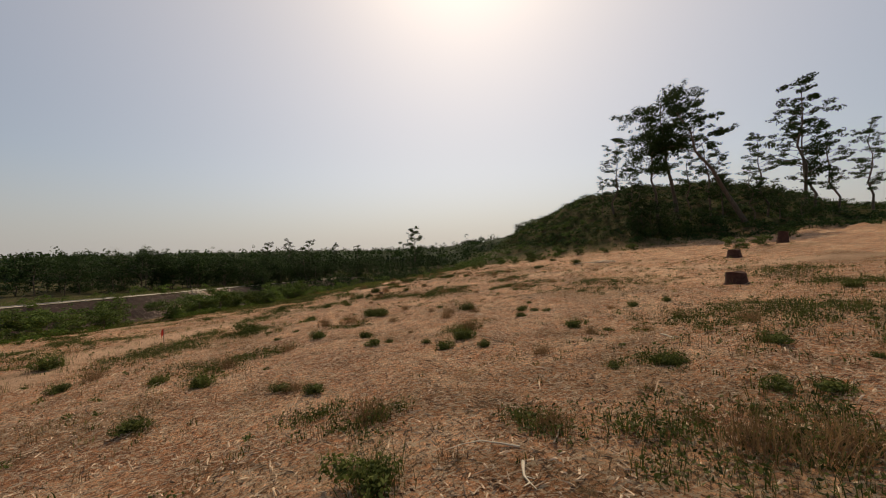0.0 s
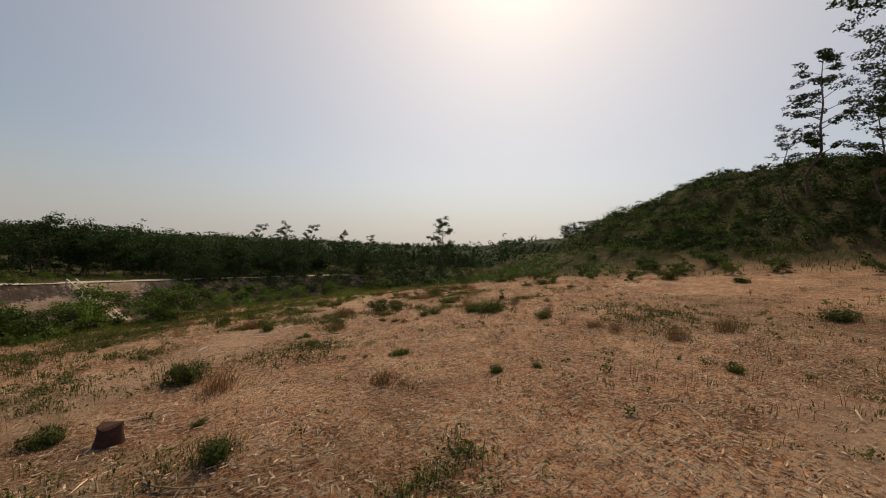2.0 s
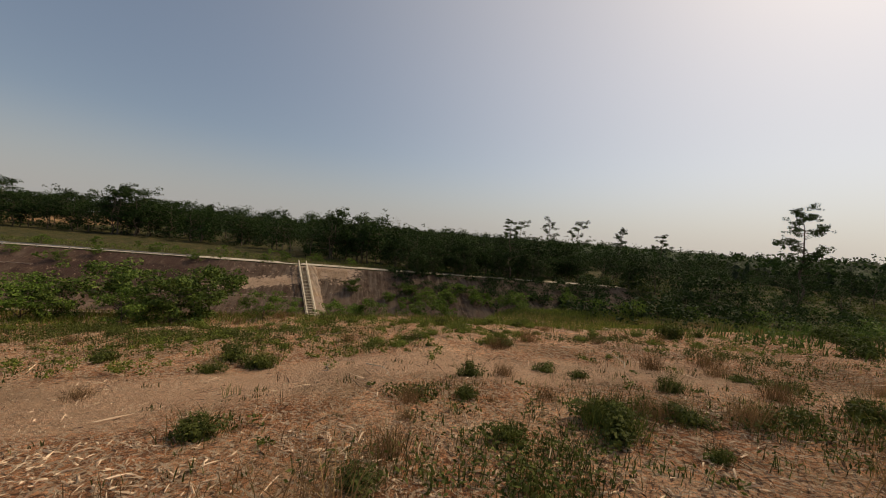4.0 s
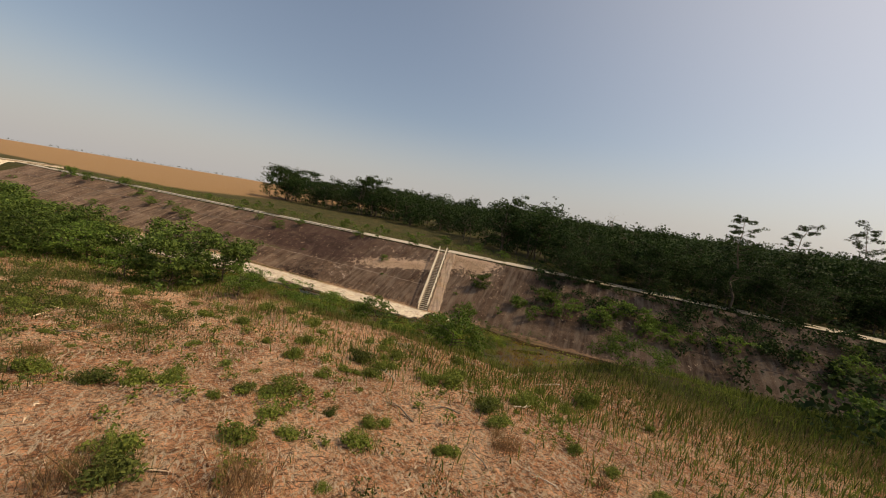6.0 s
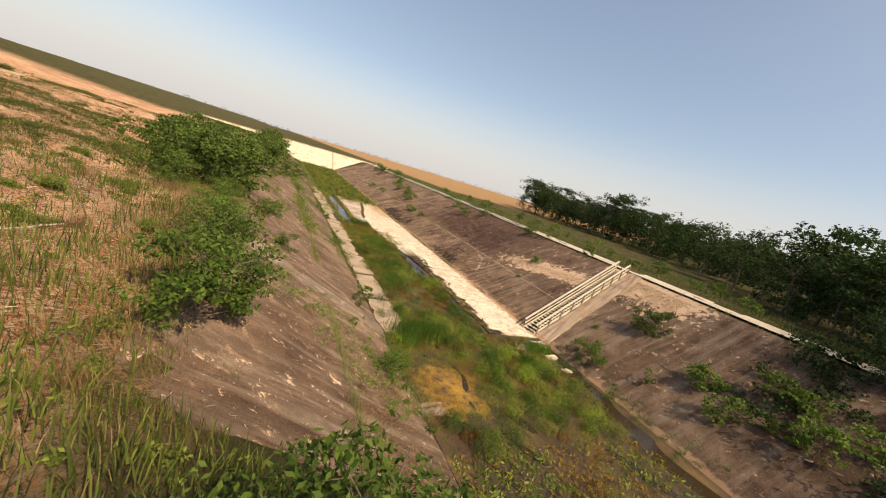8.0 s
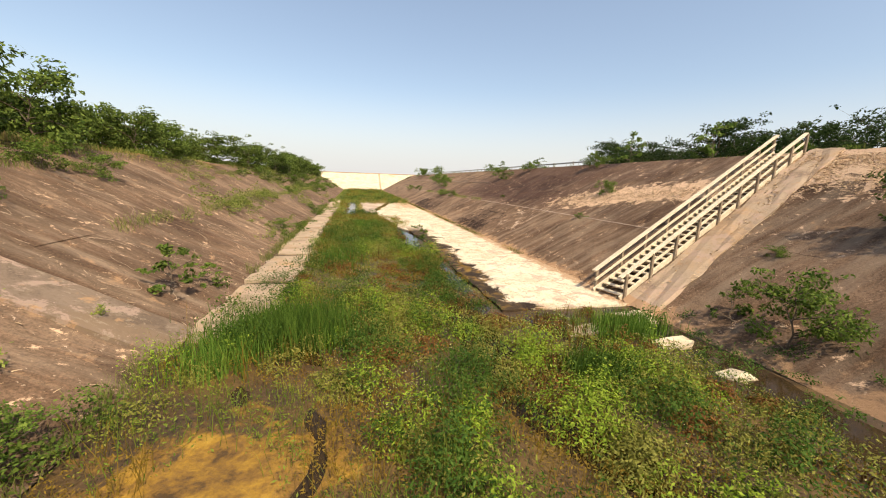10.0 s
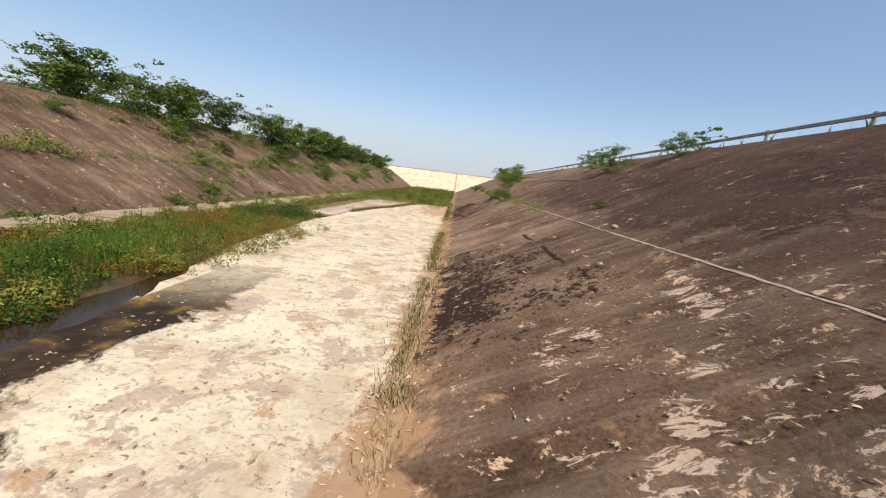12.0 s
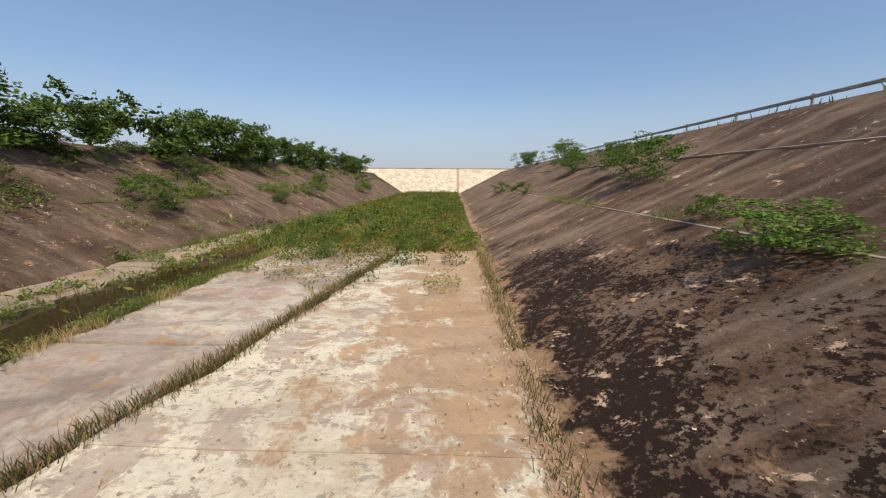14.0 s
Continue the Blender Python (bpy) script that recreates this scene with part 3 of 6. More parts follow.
def rough_ground(x, y):
    z = height(x, y)
    k = 0
    for wl, amp in ((9.0, 0.10), (4.3, 0.06), (2.1, 0.035)):
        for j in range(4):
            a = 0.7 + 1.57 * j + wl
            z = z + amp * 0.6 * np.sin((np.cos(a) * x + np.sin(a) * y) * 6.28 / wl + _bx[k]) * np.cos((np.sin(a) * x - np.cos(a) * y) * 6.28 / (wl * 1.37) + _by[k])
            k += 1
    on_hill = sstep(12.5, 16.0, height(x, y)) * (x < -36)
    z = z + on_hill * (0.5 * np.sin(x * 1.05 + 1.3 * np.sin(y * 0.45)) * np.cos(y * 0.85 + 0.8 * np.sin(x * 0.3)) + 0.3 * np.sin(x * 2.1 + y * 1.4) + 0.7 * np.sin(x * 0.37 + y * 0.21) * np.sin(y * 0.33))
    inside = (x > -22.0) & (x < CREST_E + 2) & (y > -60) & (y < 140) & ~((x < -7) & (y < -14))
    return np.where(inside, height(x, y) - 0.12, z)


ground = grid_mesh("ground", axis(-3500, 3500, -125, 24, 1.0), axis(-3500, 3500, -70, 145, 1.0), rough_ground, GROUND)
tagged(ground, "pinkish wood-mulch clearing with patchy grass and earth", "ground", kind="structure")


# ------------------------------------------------------------ canal lining
def slab(name, x0, z0, x1, z1, y0, y1, mat, parent, thick=0.14, jitter=0.03, step=1.2, lift=0.0, edge=None, edge1=None):
    """A long slab laid on a slope between two edges, with slightly ragged edges."""
    ny = max(2, int((y1 - y0) / step))
    ys = np.linspace(y0, y1, ny + 1)
    L = math.hypot(x1 - x0, z1 - z0)
    nx_, nz_ = -(z1 - z0) / L, (x1 - x0) / L
    if nz_ < 0:
        nx_, nz_ = -nx_, -nz_
    k = max(2, int(L / 1.2))
    verts, faces = [], []
    x0_, x1_ = x0, x1
    for j, y in enumerate(ys):
        x0 = edge(y) if edge else x0_
        x1 = edge1(y) if edge1 else x1_
        for i in range(k + 1):
            t = i / k
            e = jitter if 0 < i < k else jitter * 1.6
            u = t + (rng.uniform(-e, e) / L if i in (0, k) else 0)
            h = lift + (rng.uniform(-1, 1) * jitter * 0.5)
            if mat is ASPHALT and 0 < i < k:
                h += 0.05 * math.sin(y * 0.83 + x0) * math.sin(t * 7 + y * 0.31) + 0.035 * math.sin(y * 1.9 + t * 11)
            verts.append((x0 + (x1 - x0) * u + nx_ * h, y, z0 + (z1 - z0) * u + nz_ * h))
    top = len(verts)
    verts += [(v[0] - nx_ * thick, v[1], v[2] - nz_ * thick) for v in verts]
    K = k + 1
    flip = x1 < x0
    def quad(a, b, c, d):
        faces.append((d, c, b, a) if flip else (a, b, c, d))
    for j in range(ny):
        for i in range(k):
            a = j * K + i
            quad(a, a + 1, a + K + 1, a + K)
        for i in (0, k):
            a = j * K + i
            q = (a, a + K, a + K + top, a + top)
            quad(*(q if i == 0 else q[::-1]))
    for j in (0, ny):
        for i in range(k):
            a = j * K + i
            q = (a, a + top, a + 1 + top, a + 1)
            quad(*(q if j == 0 else q[::-1]))
    return mesh_object(name, verts, faces, mat, parent)


bank_e = tagged(new("canal_bank_east"), "brown asphalt-lined canal slope with a pale seam and dark moss", "canal bank", kind="structure")
bank_w = tagged(new("canal_bank_west"), "brown asphalt-lined canal slope, cracked and overgrown", "canal bank", kind="structure")
JE, JW = 4.35, -16.8
for x0, x1 in ((0.02, JE), (JE + 0.004, CREST_E)):
    slab("lining_panel", x0, SL_E * x0, x1, SL_E * x1, -58, 127.5, ASPHALT, bank_e)
slab("seam", JE - 0.02, SL_E * (JE - 0.02), JE + 0.02, SL_E * (JE + 0.02), 2.0, 127.5, SEAM, bank_e, 0.10, 0.008, 0.16, 0.014)
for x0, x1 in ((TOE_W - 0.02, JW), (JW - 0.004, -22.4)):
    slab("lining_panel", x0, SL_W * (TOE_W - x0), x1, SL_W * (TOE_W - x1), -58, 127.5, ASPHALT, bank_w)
slab("seam", 8.28, SL_E * 8.28, 8.32, SL_E * 8.32, 36, 127, SEAM, bank_e, 0.10, 0.008, 0.3, 0.05)
cv, cf = [], []
for k in range(57):                                  # dark mossy crack along the lower panel
    y = 17.4 + k * 0.12
    h = 0.854 * (0.05 * math.sin(y * 0.83 + 0.02) * math.sin(14 / 3 + y * 0.31) + 0.035 * math.sin(y * 1.9 + 22 / 3)) - 0.002 + rng.uniform(-0.012, 0.012)
    w = 0.02 + 0.05 * rng.uniform(0, 1)
    xc = 2.95 + 0.03 * math.sin(y * 2.1) + rng.uniform(-0.03, 0.03)
    for o, dz in ((-w, -0.025), (-w * 0.5, 0.0), (w * 0.5, 0.0), (w, -0.025)):
        cv.append((xc + o, y, SL_E * (xc + o) + h + dz))
    if k:
        cf += [(4 * k - 4 + q, 4 * k - 3 + q, 4 * k + 1 + q, 4 * k + q) for q in range(3)]
mesh_object("crack", cv, cf, MOSS, bank_e)
# pale concrete bands running down both slopes
chute = slab("chute", 0.02, 0.03, CREST_E, SL_E * CREST_E + 0.03, -1.5, -0.2, CHUTE, bank_e, 0.14, 0.10, 0.22, 0.06)
for vert in chute.data.vertices:                     # it runs up beside the staircase
    vert.co.y += vert.co.x * 0.26 + 0.07 * math.sin(vert.co.x * 2.7) + rng.uniform(-0.07, 0.07)
slab("chute", TOE_W - 0.02, 0.02, -22.6, SL_W * (TOE_W + 22.6) + 0.02, -2.2, -0.7, CHUTE_DULL, bank_w, 0.14, 0.04, 0.5, 0.06)

floor_ob = tagged(new("canal_floor"), "bleached concrete canal floor slabs, cracked and stained", "canal floor", kind="structure")


def joint_x(y):
    """Where the long joint between the two rows of slabs runs."""
    return np.interp(y, [0, 14, 17, 20, 23, 30, 36, 41, 44, 47, 53], [-4.7, -4.7, -4.9, -5.6, -6.3, -6.9, -6.4, -5.7, -4.95, -4.5, -3.5])


for y0 in np.arange(-0.5, 52, 6.1):
    slab("floor_slab", -4.75, 0.10, 0.22, 0.07, y0, y0 + 6.085, CONCRETE, floor_ob, 0.16, 0.05, 0.4, edge=joint_x)
for y0 in np.arange(-1.5, 56, 5.2):
    slab("floor_slab", -13.0, 0.12, -11.35 + rng.uniform(-0.3, 0.3), 0.09, y0, y0 + 5.1 - rng.uniform(0, 0.5), CONCRETE_TAN, floor_ob, 0.16, 0.08, 0.4)
for y0 in np.arange(32.6, 52, 6.1):
    slab("floor_slab", -8.4 + rng.uniform(-0.3, 0.3), 0.09, -5.1, 0.10, y0, y0 + 6.0, CONCRETE_GREY, floor_ob, 0.16, 0.07, 0.4, edge1=lambda y: joint_x(y) - 0.22)
for x0, y0, w, d in ((-2.6, -2.1, 1.5, 0.8), (-1.2, -3.4, 1.0, 0.5), (-0.6, -1.6, 0.9, 0.9), (-1.0, -5.0, 0.7, 0.35), (-12.6, -8.4, 1.4, 0.8)):
    slab("floor_slab", x0 - w / 2, 0.05, x0 + w / 2, 0.06, y0 - d / 2, y0 + d / 2, CONCRETE if x0 > -5 else CHUTE_DULL, floor_ob, 0.12, 0.16, 0.2)


def bed(x, y):
    """Silty bed: low islands between runnels of water."""
    z = 0.02 + 0.025 * np.sin(x * 1.3 + 0.5 * np.sin(y * 0.35)) * np.cos(y * 0.6 + x * 0.4) + 0.015 * np.sin(x * 2.9 + y * 1.7)
    z = z - 0.16 * np.exp(-((x + 5.7 - 0.35 * np.sin(y * 0.45)) / 0.5) ** 2) * sstep(30, 24, y) * sstep(-6, -1, y)
    z = z - 0.18 * np.exp(-((x + 1.1 + 0.5 * np.sin(y * 0.4)) / 0.45) ** 2) * sstep(0, -2.5, y)
    z = z - 0.16 * np.exp(-((x + 9.5 - 0.3 * np.sin(y * 0.5)) / 0.6) ** 2) * sstep(26, 32, y)
    pool = np.exp(-((x + 10.9) / 1.9) ** 4 - ((y + 6.9) / 2.6) ** 4)
    z = z + pool * (0.035 + 0.03 * np.sin(x * 3.1 + 1.2 * np.sin(y * 1.9)) * np.sin(y * 2.3 + x) - 0.10 * np.exp(-((x + 9.9 + 0.35 * np.sin(y * 1.4)) / 0.22) ** 2))
    return z


tagged(grid_mesh("canal_bed", np.arange(-13.0, 0.01, 0.2), np.concatenate([np.arange(-58, -14, 1.0), np.arange(-14, 58, 0.2), np.arange(58, 128.1, 1.0)]), bed, MUD), "orange-brown silt and algae bed of the canal", "canal bed", kind="structure")
tagged(grid_mesh("water", np.linspace(-12.95, -0.05, 8), np.linspace(-58, 60, 40), lambda X, Y: -0.004 + 0 * X, WATER), "shallow brown water standing in the canal", "water", kind="structure")

dam = tagged(new("dam"), "pale sloping concrete dam face across the canal", "dam", kind="structure")
vd = [(-46, DAM_Y, -0.3), (24, DAM_Y, -0.3), (24, DAM_Y + 10.6, 6.15), (-46, DAM_Y + 10.6, 6.15), (24, DAM_Y + 24, 6.1), (-46, DAM_Y + 24, 6.1)]
mesh_object("dam_face", vd, [(0, 1, 2, 3), (3, 2, 4, 5)], DAMFACE, dam)
v, f = [], []
for x in (-46, 24):
    v += [(x, DAM_Y + 10.5, 6.1), (x, DAM_Y + 10.5, 6.42), (x, DAM_Y + 10.8, 6.42), (x, DAM_Y + 10.8, 6.1)]
mesh_object("kerb", v, [(0, 1, 5, 4), (1, 2, 6, 5), (2, 3, 7, 6)], CONCRETE_TAN, dam)


# ------------------------------------------------------------ small builders
def box_bm(bm, size, m):
    bmesh.ops.create_cube(bm, size=1, matrix=m @ Matrix.Diagonal((*size, 1)))


def part(name, bm, mat, parent, label=""):
    me = bpy.data.meshes.new(name)
    bm.to_mesh(me)
    bm.free()
    me.materials.append(mat)
    ob = new(name, me)
    ob.parent = parent
    if label:
        tagged(ob, label)
    return ob


def beam(name, a, b, w, h, mat, parent, label="", bevel=0.008):
    """A square timber or rail from a to b."""
    a, b = Vector(a), Vector(b)
    bm = bmesh.new()
    d = b - a
    q = d.to_track_quat("Y", "Z").to_matrix().to_4x4()
    box_bm(bm, (w, d.length, h), Matrix.Translation((a + b) / 2) @ q)
    if bevel:
        bmesh.ops.bevel(bm, geom=bm.edges[:], offset=bevel, segments=1, affect="EDGES")
    return part(name, bm, mat, parent, label)


# ------------------------------------------------------------ staircase
STEPS = 36
TOP = Vector((11.9, 3.1, 5.85))
ACROSS = Vector((-TOP.y, TOP.x, 0)).normalized() * 1.1


def staircase():
    st = tagged(new("outdoor_staircase"), "weathered pale wooden staircase with rails on the canal slope", "staircase")
    up = Vector((0, 0, 1))
    for k in (0, 1):
        o = ACROSS * k
        beam("stringer", o + up * 0.02, o + TOP + up * 0.02, 0.06, 0.34, WOOD_PALE, st)
        beam("handrail", o + up * 0.92 - TOP * 0.01, o + TOP + up * 0.95, 0.16, 0.07, WOOD_PALE, st)
        beam("mid_rail", o + up * 0.50, o + TOP + up * 0.53, 0.05, 0.10, WOOD_PALE, st)
        for j in range(10):
            p = o + TOP * (0.012 + j / 9 * 0.985) + ACROSS.normalized() * (0.07 if k else -0.07)
            beam("post", p - up * 0.25, p + up * 0.92, 0.09, 0.09, WOOD_GREY, st)
    for i in range(STEPS):
        p = TOP * ((i + 0.55) / STEPS) + up * 0.10
        beam("tread", p + ACROSS * 0.03, p + ACROSS * 0.97, 0.27, 0.045, WOOD_PALE, st)
    return st


staircase()

# ------------------------------------------------------------ crest road and guardrail
road = tagged(grid_mesh("road", np.linspace(13.4, 16.8, 4), np.arange(-60, 150, 3.0), lambda X, Y: height(X, Y) + 0.06, ROAD), "pale gravel service road on the canal crest", "road", kind="structure")


def guardrail(y0, y1, step):
    g = tagged(new("guardrail"), "long steel guardrail on short posts along the canal crest", "guardrail")
    for y in np.arange(y0, y1 + 0.1, step):
        post = beam("post", (12.4, y, 5.5), (12.4, y, 6.42), 0.08, 0.10, STEEL, g)
        beam("spacer_block", (12.35, y - 0.06, 6.29), (12.35, y + 0.06, 6.29), 0.03, 0.2, CONCRETE_TAN, post)
    prof = [(0, 0.0), (0.03, 0.03), (0.0, 0.06), (0.0, 0.08), (0.03, 0.11), (0, 0.14)]
    v, f = [], []
    for y in (y0 - 0.5, y1 + 0.5):
        v += [(12.32 - a, y, 6.22 + b) for a, b in prof]
        v += [(12.34 - a, y, 6.22 + b) for a, b in prof]
    n = len(prof)
    for i in range(n - 1):
        f += [(i, i + 1, 2 * n + i + 1, 2 * n + i), (n + i + 1, n + i, 3 * n + i, 3 * n + i + 1)]
    mesh_object("rail", v, f, STEEL, g)
    return g


guardrail(19.5, 112.0, 3.8)


# ------------------------------------------------------------ plants
def leaf_cloud(blobs, count, size, seed, flat=0.55):
    """Leaf quads spread through blobs (cx, cy, cz, rx, ry, rz), denser near their skins."""
    r = np.random.default_rng(seed)
    vol = np.array([b[3] * b[4] * b[5] for b in blobs]) ** 0.67
    pick = r.choice(len(blobs), count, p=vol / vol.sum())
    B = np.array(blobs)[pick]
    d = r.normal(size=(count, 3))
    d /= np.linalg.norm(d, axis=1)[:, None]
    rad = r.uniform(0.45, 1.0, count) ** 0.6
    c = B[:, :3] + d * B[:, 3:] * rad[:, None] * r.uniform(0.8, 1.12, count)[:, None]
    nrm = d * 0.6 + r.normal(size=(count, 3)) * flat + np.array([0, 0, 0.5])
    nrm /= np.linalg.norm(nrm, axis=1)[:, None]
    t = np.cross(nrm, r.normal(size=(count, 3)))
    t /= np.linalg.norm(t, axis=1)[:, None] + 1e-9
    b = np.cross(nrm, t)
    s = size * r.uniform(0.6, 1.4, count)[:, None]
    q = np.stack([c - t * s, c + b * s * 0.5, c + t * s, c - b * s * 0.5], 1)
    return q.reshape(-1, 3), [(4 * i, 4 * i + 1, 4 * i + 2, 4 * i + 3) for i in range(count)]


def limb(verts, faces, a, b, ra, rb, sides=6):
    a, b = np.array(a, float), np.array(b, float)
    d = (b - a) / (np.linalg.norm(b - a) + 1e-9)
    u = np.cross(d, (0.3, 0.9, 0.1))
    u /= np.linalg.norm(u)
    w = np.cross(d, u)
    o = len(verts)
    for p, r in ((a, ra), (b, rb)):
        for i in range(sides):
            t = 6.2832 * i / sides
            verts.append(tuple(p + (u * math.cos(t) + w * math.sin(t)) * r))
    for i in range(sides):
        j = (i + 1) % sides
        faces.append((o + i, o + j, o + sides + j, o + sides + i))


def tree(name, h, spread, trunk_r, leaves, leaf, seed, mats, base=0.35, nb=9, blob=0.26, lean=(0, 0), clump=3, label="", category="tree"):
    """A tapered trunk, limbs and a crown of leaf clumps, as one thing with two parts."""
    r = np.random.default_rng(seed)
    root = tagged(new(name), label, category)
    tv, tf, blobs = [], [], []
    pts, p = [], np.zeros(3)
    n = 6
    for i in range(n + 1):
        t = i / n
        pts.append(np.array([lean[0] * t * h + r.normal() * 0.02 * h * (t > 0), lean[1] * t * h + r.normal() * 0.02 * h * (t > 0), t * h * 0.93 - 0.15 * (i == 0)]))
    for i in range(n):
        limb(tv, tf, pts[i], pts[i + 1], trunk_r * (1 - i / n * 0.85), trunk_r * (1 - (i + 1) / n * 0.85))
    for k in range(nb):
        t = base + (1 - base) * (k + r.uniform(0, 1)) / nb
        q = t * n
        i = min(int(q), n - 1)
        s = pts[i] + (pts[i + 1] - pts[i]) * (q - i)
        a = r.uniform(0, 6.28)
        reach = spread * (0.55 + 0.6 * math.sin(math.pi * min(1, (t - base) / (1 - base) * 0.75 + 0.2))) * r.uniform(0.6, 1.1)
        e = s + np.array([math.cos(a) * reach, math.sin(a) * reach, reach * r.uniform(0.15, 0.6)])
        limb(tv, tf, s, e, trunk_r * (1 - t) * 0.55 + 0.012, 0.012, 5)
        along = e - s
        for _ in range(clump):
            root_p = s + along * r.uniform(0.4, 1.0)
            way = along / (np.linalg.norm(along) + 1e-9) + r.normal(size=3) * np.array([0.75, 0.75, 0.45])
            tip = root_p + way * reach * r.uniform(0.22, 0.5)
            limb(tv, tf, root_p, tip, trunk_r * (1 - t) * 0.22 + 0.008, 0.006, 4)
            for q in (0.55, 1.0):
                R = blob * spread * r.uniform(0.38, 0.95)
                g = root_p + (tip - root_p) * q + r.normal(size=3) * R * 0.35
                blobs.append((*g, R * 1.25, R * 1.25, R * 0.62))
    R = blob * spread
    blobs.append((*(pts[-1]), R, R, R))
    mesh_object("trunk", tv, tf, mats[0], root, True)
    v, f = leaf_cloud(blobs, leaves, leaf, seed + 1)
    mesh_object("crown", v, f, mats[1], root)
    return root


forest = [tree("forest_tree", 10, 3.0 + 0.3 * i, 0.16, 2300, 0.21, 20 + i, (BARK, LEAF), base=0.12 + 0.06 * i, nb=17, clump=4, blob=0.30, label="dark green broadleaf tree at the wood's edge") for i in range(5)]
near_forest = [tree("forest_tree", 10, 3.6, 0.15, 3000, 0.16, 28 + i, (BARK, LEAF), base=0.12, nb=18, clump=4, blob=0.27, label="dark green broadleaf tree overhanging the canal crest") for i in range(3)]
crest_bushes = [tree("bush", 3.3, 2.1, 0.06, 4600, 0.115, 33 + i, (BARK, CREST_LEAF), base=0.05, nb=16, blob=0.31, clump=4, label="dark green spreading bush on the canal crest", category="bush") for i in range(3)]
far_bushes = [tree("bush", 3.3, 2.1, 0.06, 1400, 0.19, 37 + i, (BARK, CREST_LEAF), base=0.05, nb=14, blob=0.32, clump=4, label="dark green bush far along the canal crest", category="bush") for i in range(2)]
shrubs = [tree("shrub", 2.6, 1.35, 0.045, 3000, 0.072, 40 + i, (BARK, LEAF_BRIGHT), base=0.08, nb=14, blob=0.30, clump=4, label="bright green leafy shrub on the canal bank", category="shrub") for i in range(4)]
far_shrubs = [tree("shrub", 2.6, 1.35, 0.045, 620, 0.165, 45 + i, (BARK, LEAF_BRIGHT), base=0.08, nb=14, blob=0.30, clump=4, label="bright green leafy shrub far along the canal bank", category="shrub") for i in range(2)]
thin = [tree("thin_tree", 20, 2.5, 0.24, 4200, 0.17, 60 + i, (BARK, LEAF), base=0.22, nb=26, blob=0.27, lean=(0.06 * (i - 1), 0.03), clump=3, label="tall thin-crowned tree standing on the cleared hill") for i in range(3)]
big_tree = [tree("oak_tree", 30, 6.0, 0.5, 13000, 0.24, 71, (BARK, LEAF), base=0.48, nb=24, blob=0.26, lean=(0.10, 0.0), clump=5, label="tall dark broad-crowned tree standing on the cleared hill")]
lean_tree = [tree("leaning_tree", 25, 4.6, 0.5, 3600, 0.22, 75, (BARK, LEAF), base=0.62, nb=12, blob=0.17, lean=(0.47, 0.21), clump=4, label="leaning tree with a sparse crown on the cleared hill")]
sapling = [tree("sapling", 1.6, 0.55, 0.018, 420, 0.07, 80 + i, (BARK, LEAF_BRIGHT), base=0.15, nb=8, blob=0.3, clump=2, label="young yellow-green sapling growing from a crack", category="sapling") for i in range(2)]
lone = [tree("lone_tree", 20, 3.0, 0.3, 7000, 0.17, 95, (BARK, LEAF), base=0.3, nb=30, blob=0.27, clump=4, label="tall solitary tree beyond the clearing")]
bare_tree = [tree("bare_tree", 12, 3.4, 0.14, 60, 0.12, 90, (BARK_PALE, LEAF), base=0.3, nb=34, blob=0.3, clump=1, label="leafless grey tree standing in the wood")]

# ------------------------------------------------------------ planting
rp = np.random.default_rng(11)
used = set()


def plant(kinds, x, y, s=1.0, sz=None, turn=None, z=None):
    src = kinds[int(rp.integers(len(kinds)))]
    turn = rp.uniform(0, 360) if turn is None else turn
    zz = float(rough_ground(np.array(x), np.array(y))) - 0.05 if z is None else z
    if src.name in used:
        ob = copy_thing(src, pose(x, y, zz, 0, 0, turn))
    else:
        used.add(src.name)
        src.matrix_basis = pose(x, y, zz, 0, 0, turn)
        ob = src
    ob.scale = (s, s, s if sz is None else sz)
    return ob


# wood east of the canal, its front closing in on the crest to the south
for i in range(230):
    b = rp.uniform(41, 122)
    front = np.interp(b, [41, 45, 58, 68, 75, 82, 89, 100, 122], [165, 155, 125, 92, 74, 60, 52, 54, 64])
    d = front + rp.uniform(0, 1) ** 1.6 * 75
    hh = np.interp(b, [41, 48, 58, 75, 89, 122], [10.8, 10.6, 10.2, 8.8, 6.8, 6.8]) * rp.uniform(0.6, 1.3)
    x, y = -34.6 + d * math.sin(radians(b)), -18.6 + d * math.cos(radians(b))
    if x > 14:
        plant(forest, x, y, hh / 10 * 1.1, hh / 10)
for i in range(30):                                   # trees overhanging the crest
    y = rp.uniform(-48, -13)
    plant(near_forest, rp.uniform(11, 18) - 0.06 * (y + 13), y, rp.uniform(0.34, 0.62))
for i in range(130):                                  # wood to the south
    x, y = rp.uniform(-14, 130), rp.uniform(-170, -46)
    if x > -22 - (y + 46) * 0.35 and not (5 < x < 25 and -125 < y < -95):
        plant(forest, x, y, rp.uniform(0.5, 1.0))
for x, y, s in ((52, -73, 1.25), (58, -66, 1.2), (38, -92, 1.1), (62, -58, 1.15), (46, -84, 1.15)):
    plant(thin, x, y, s * 0.75)
plant(bare_tree, 110, -24, 1.3)
plant(lone, 17, -114, 1.2, 1.32)
plant(thin, 13, -33, 0.6)

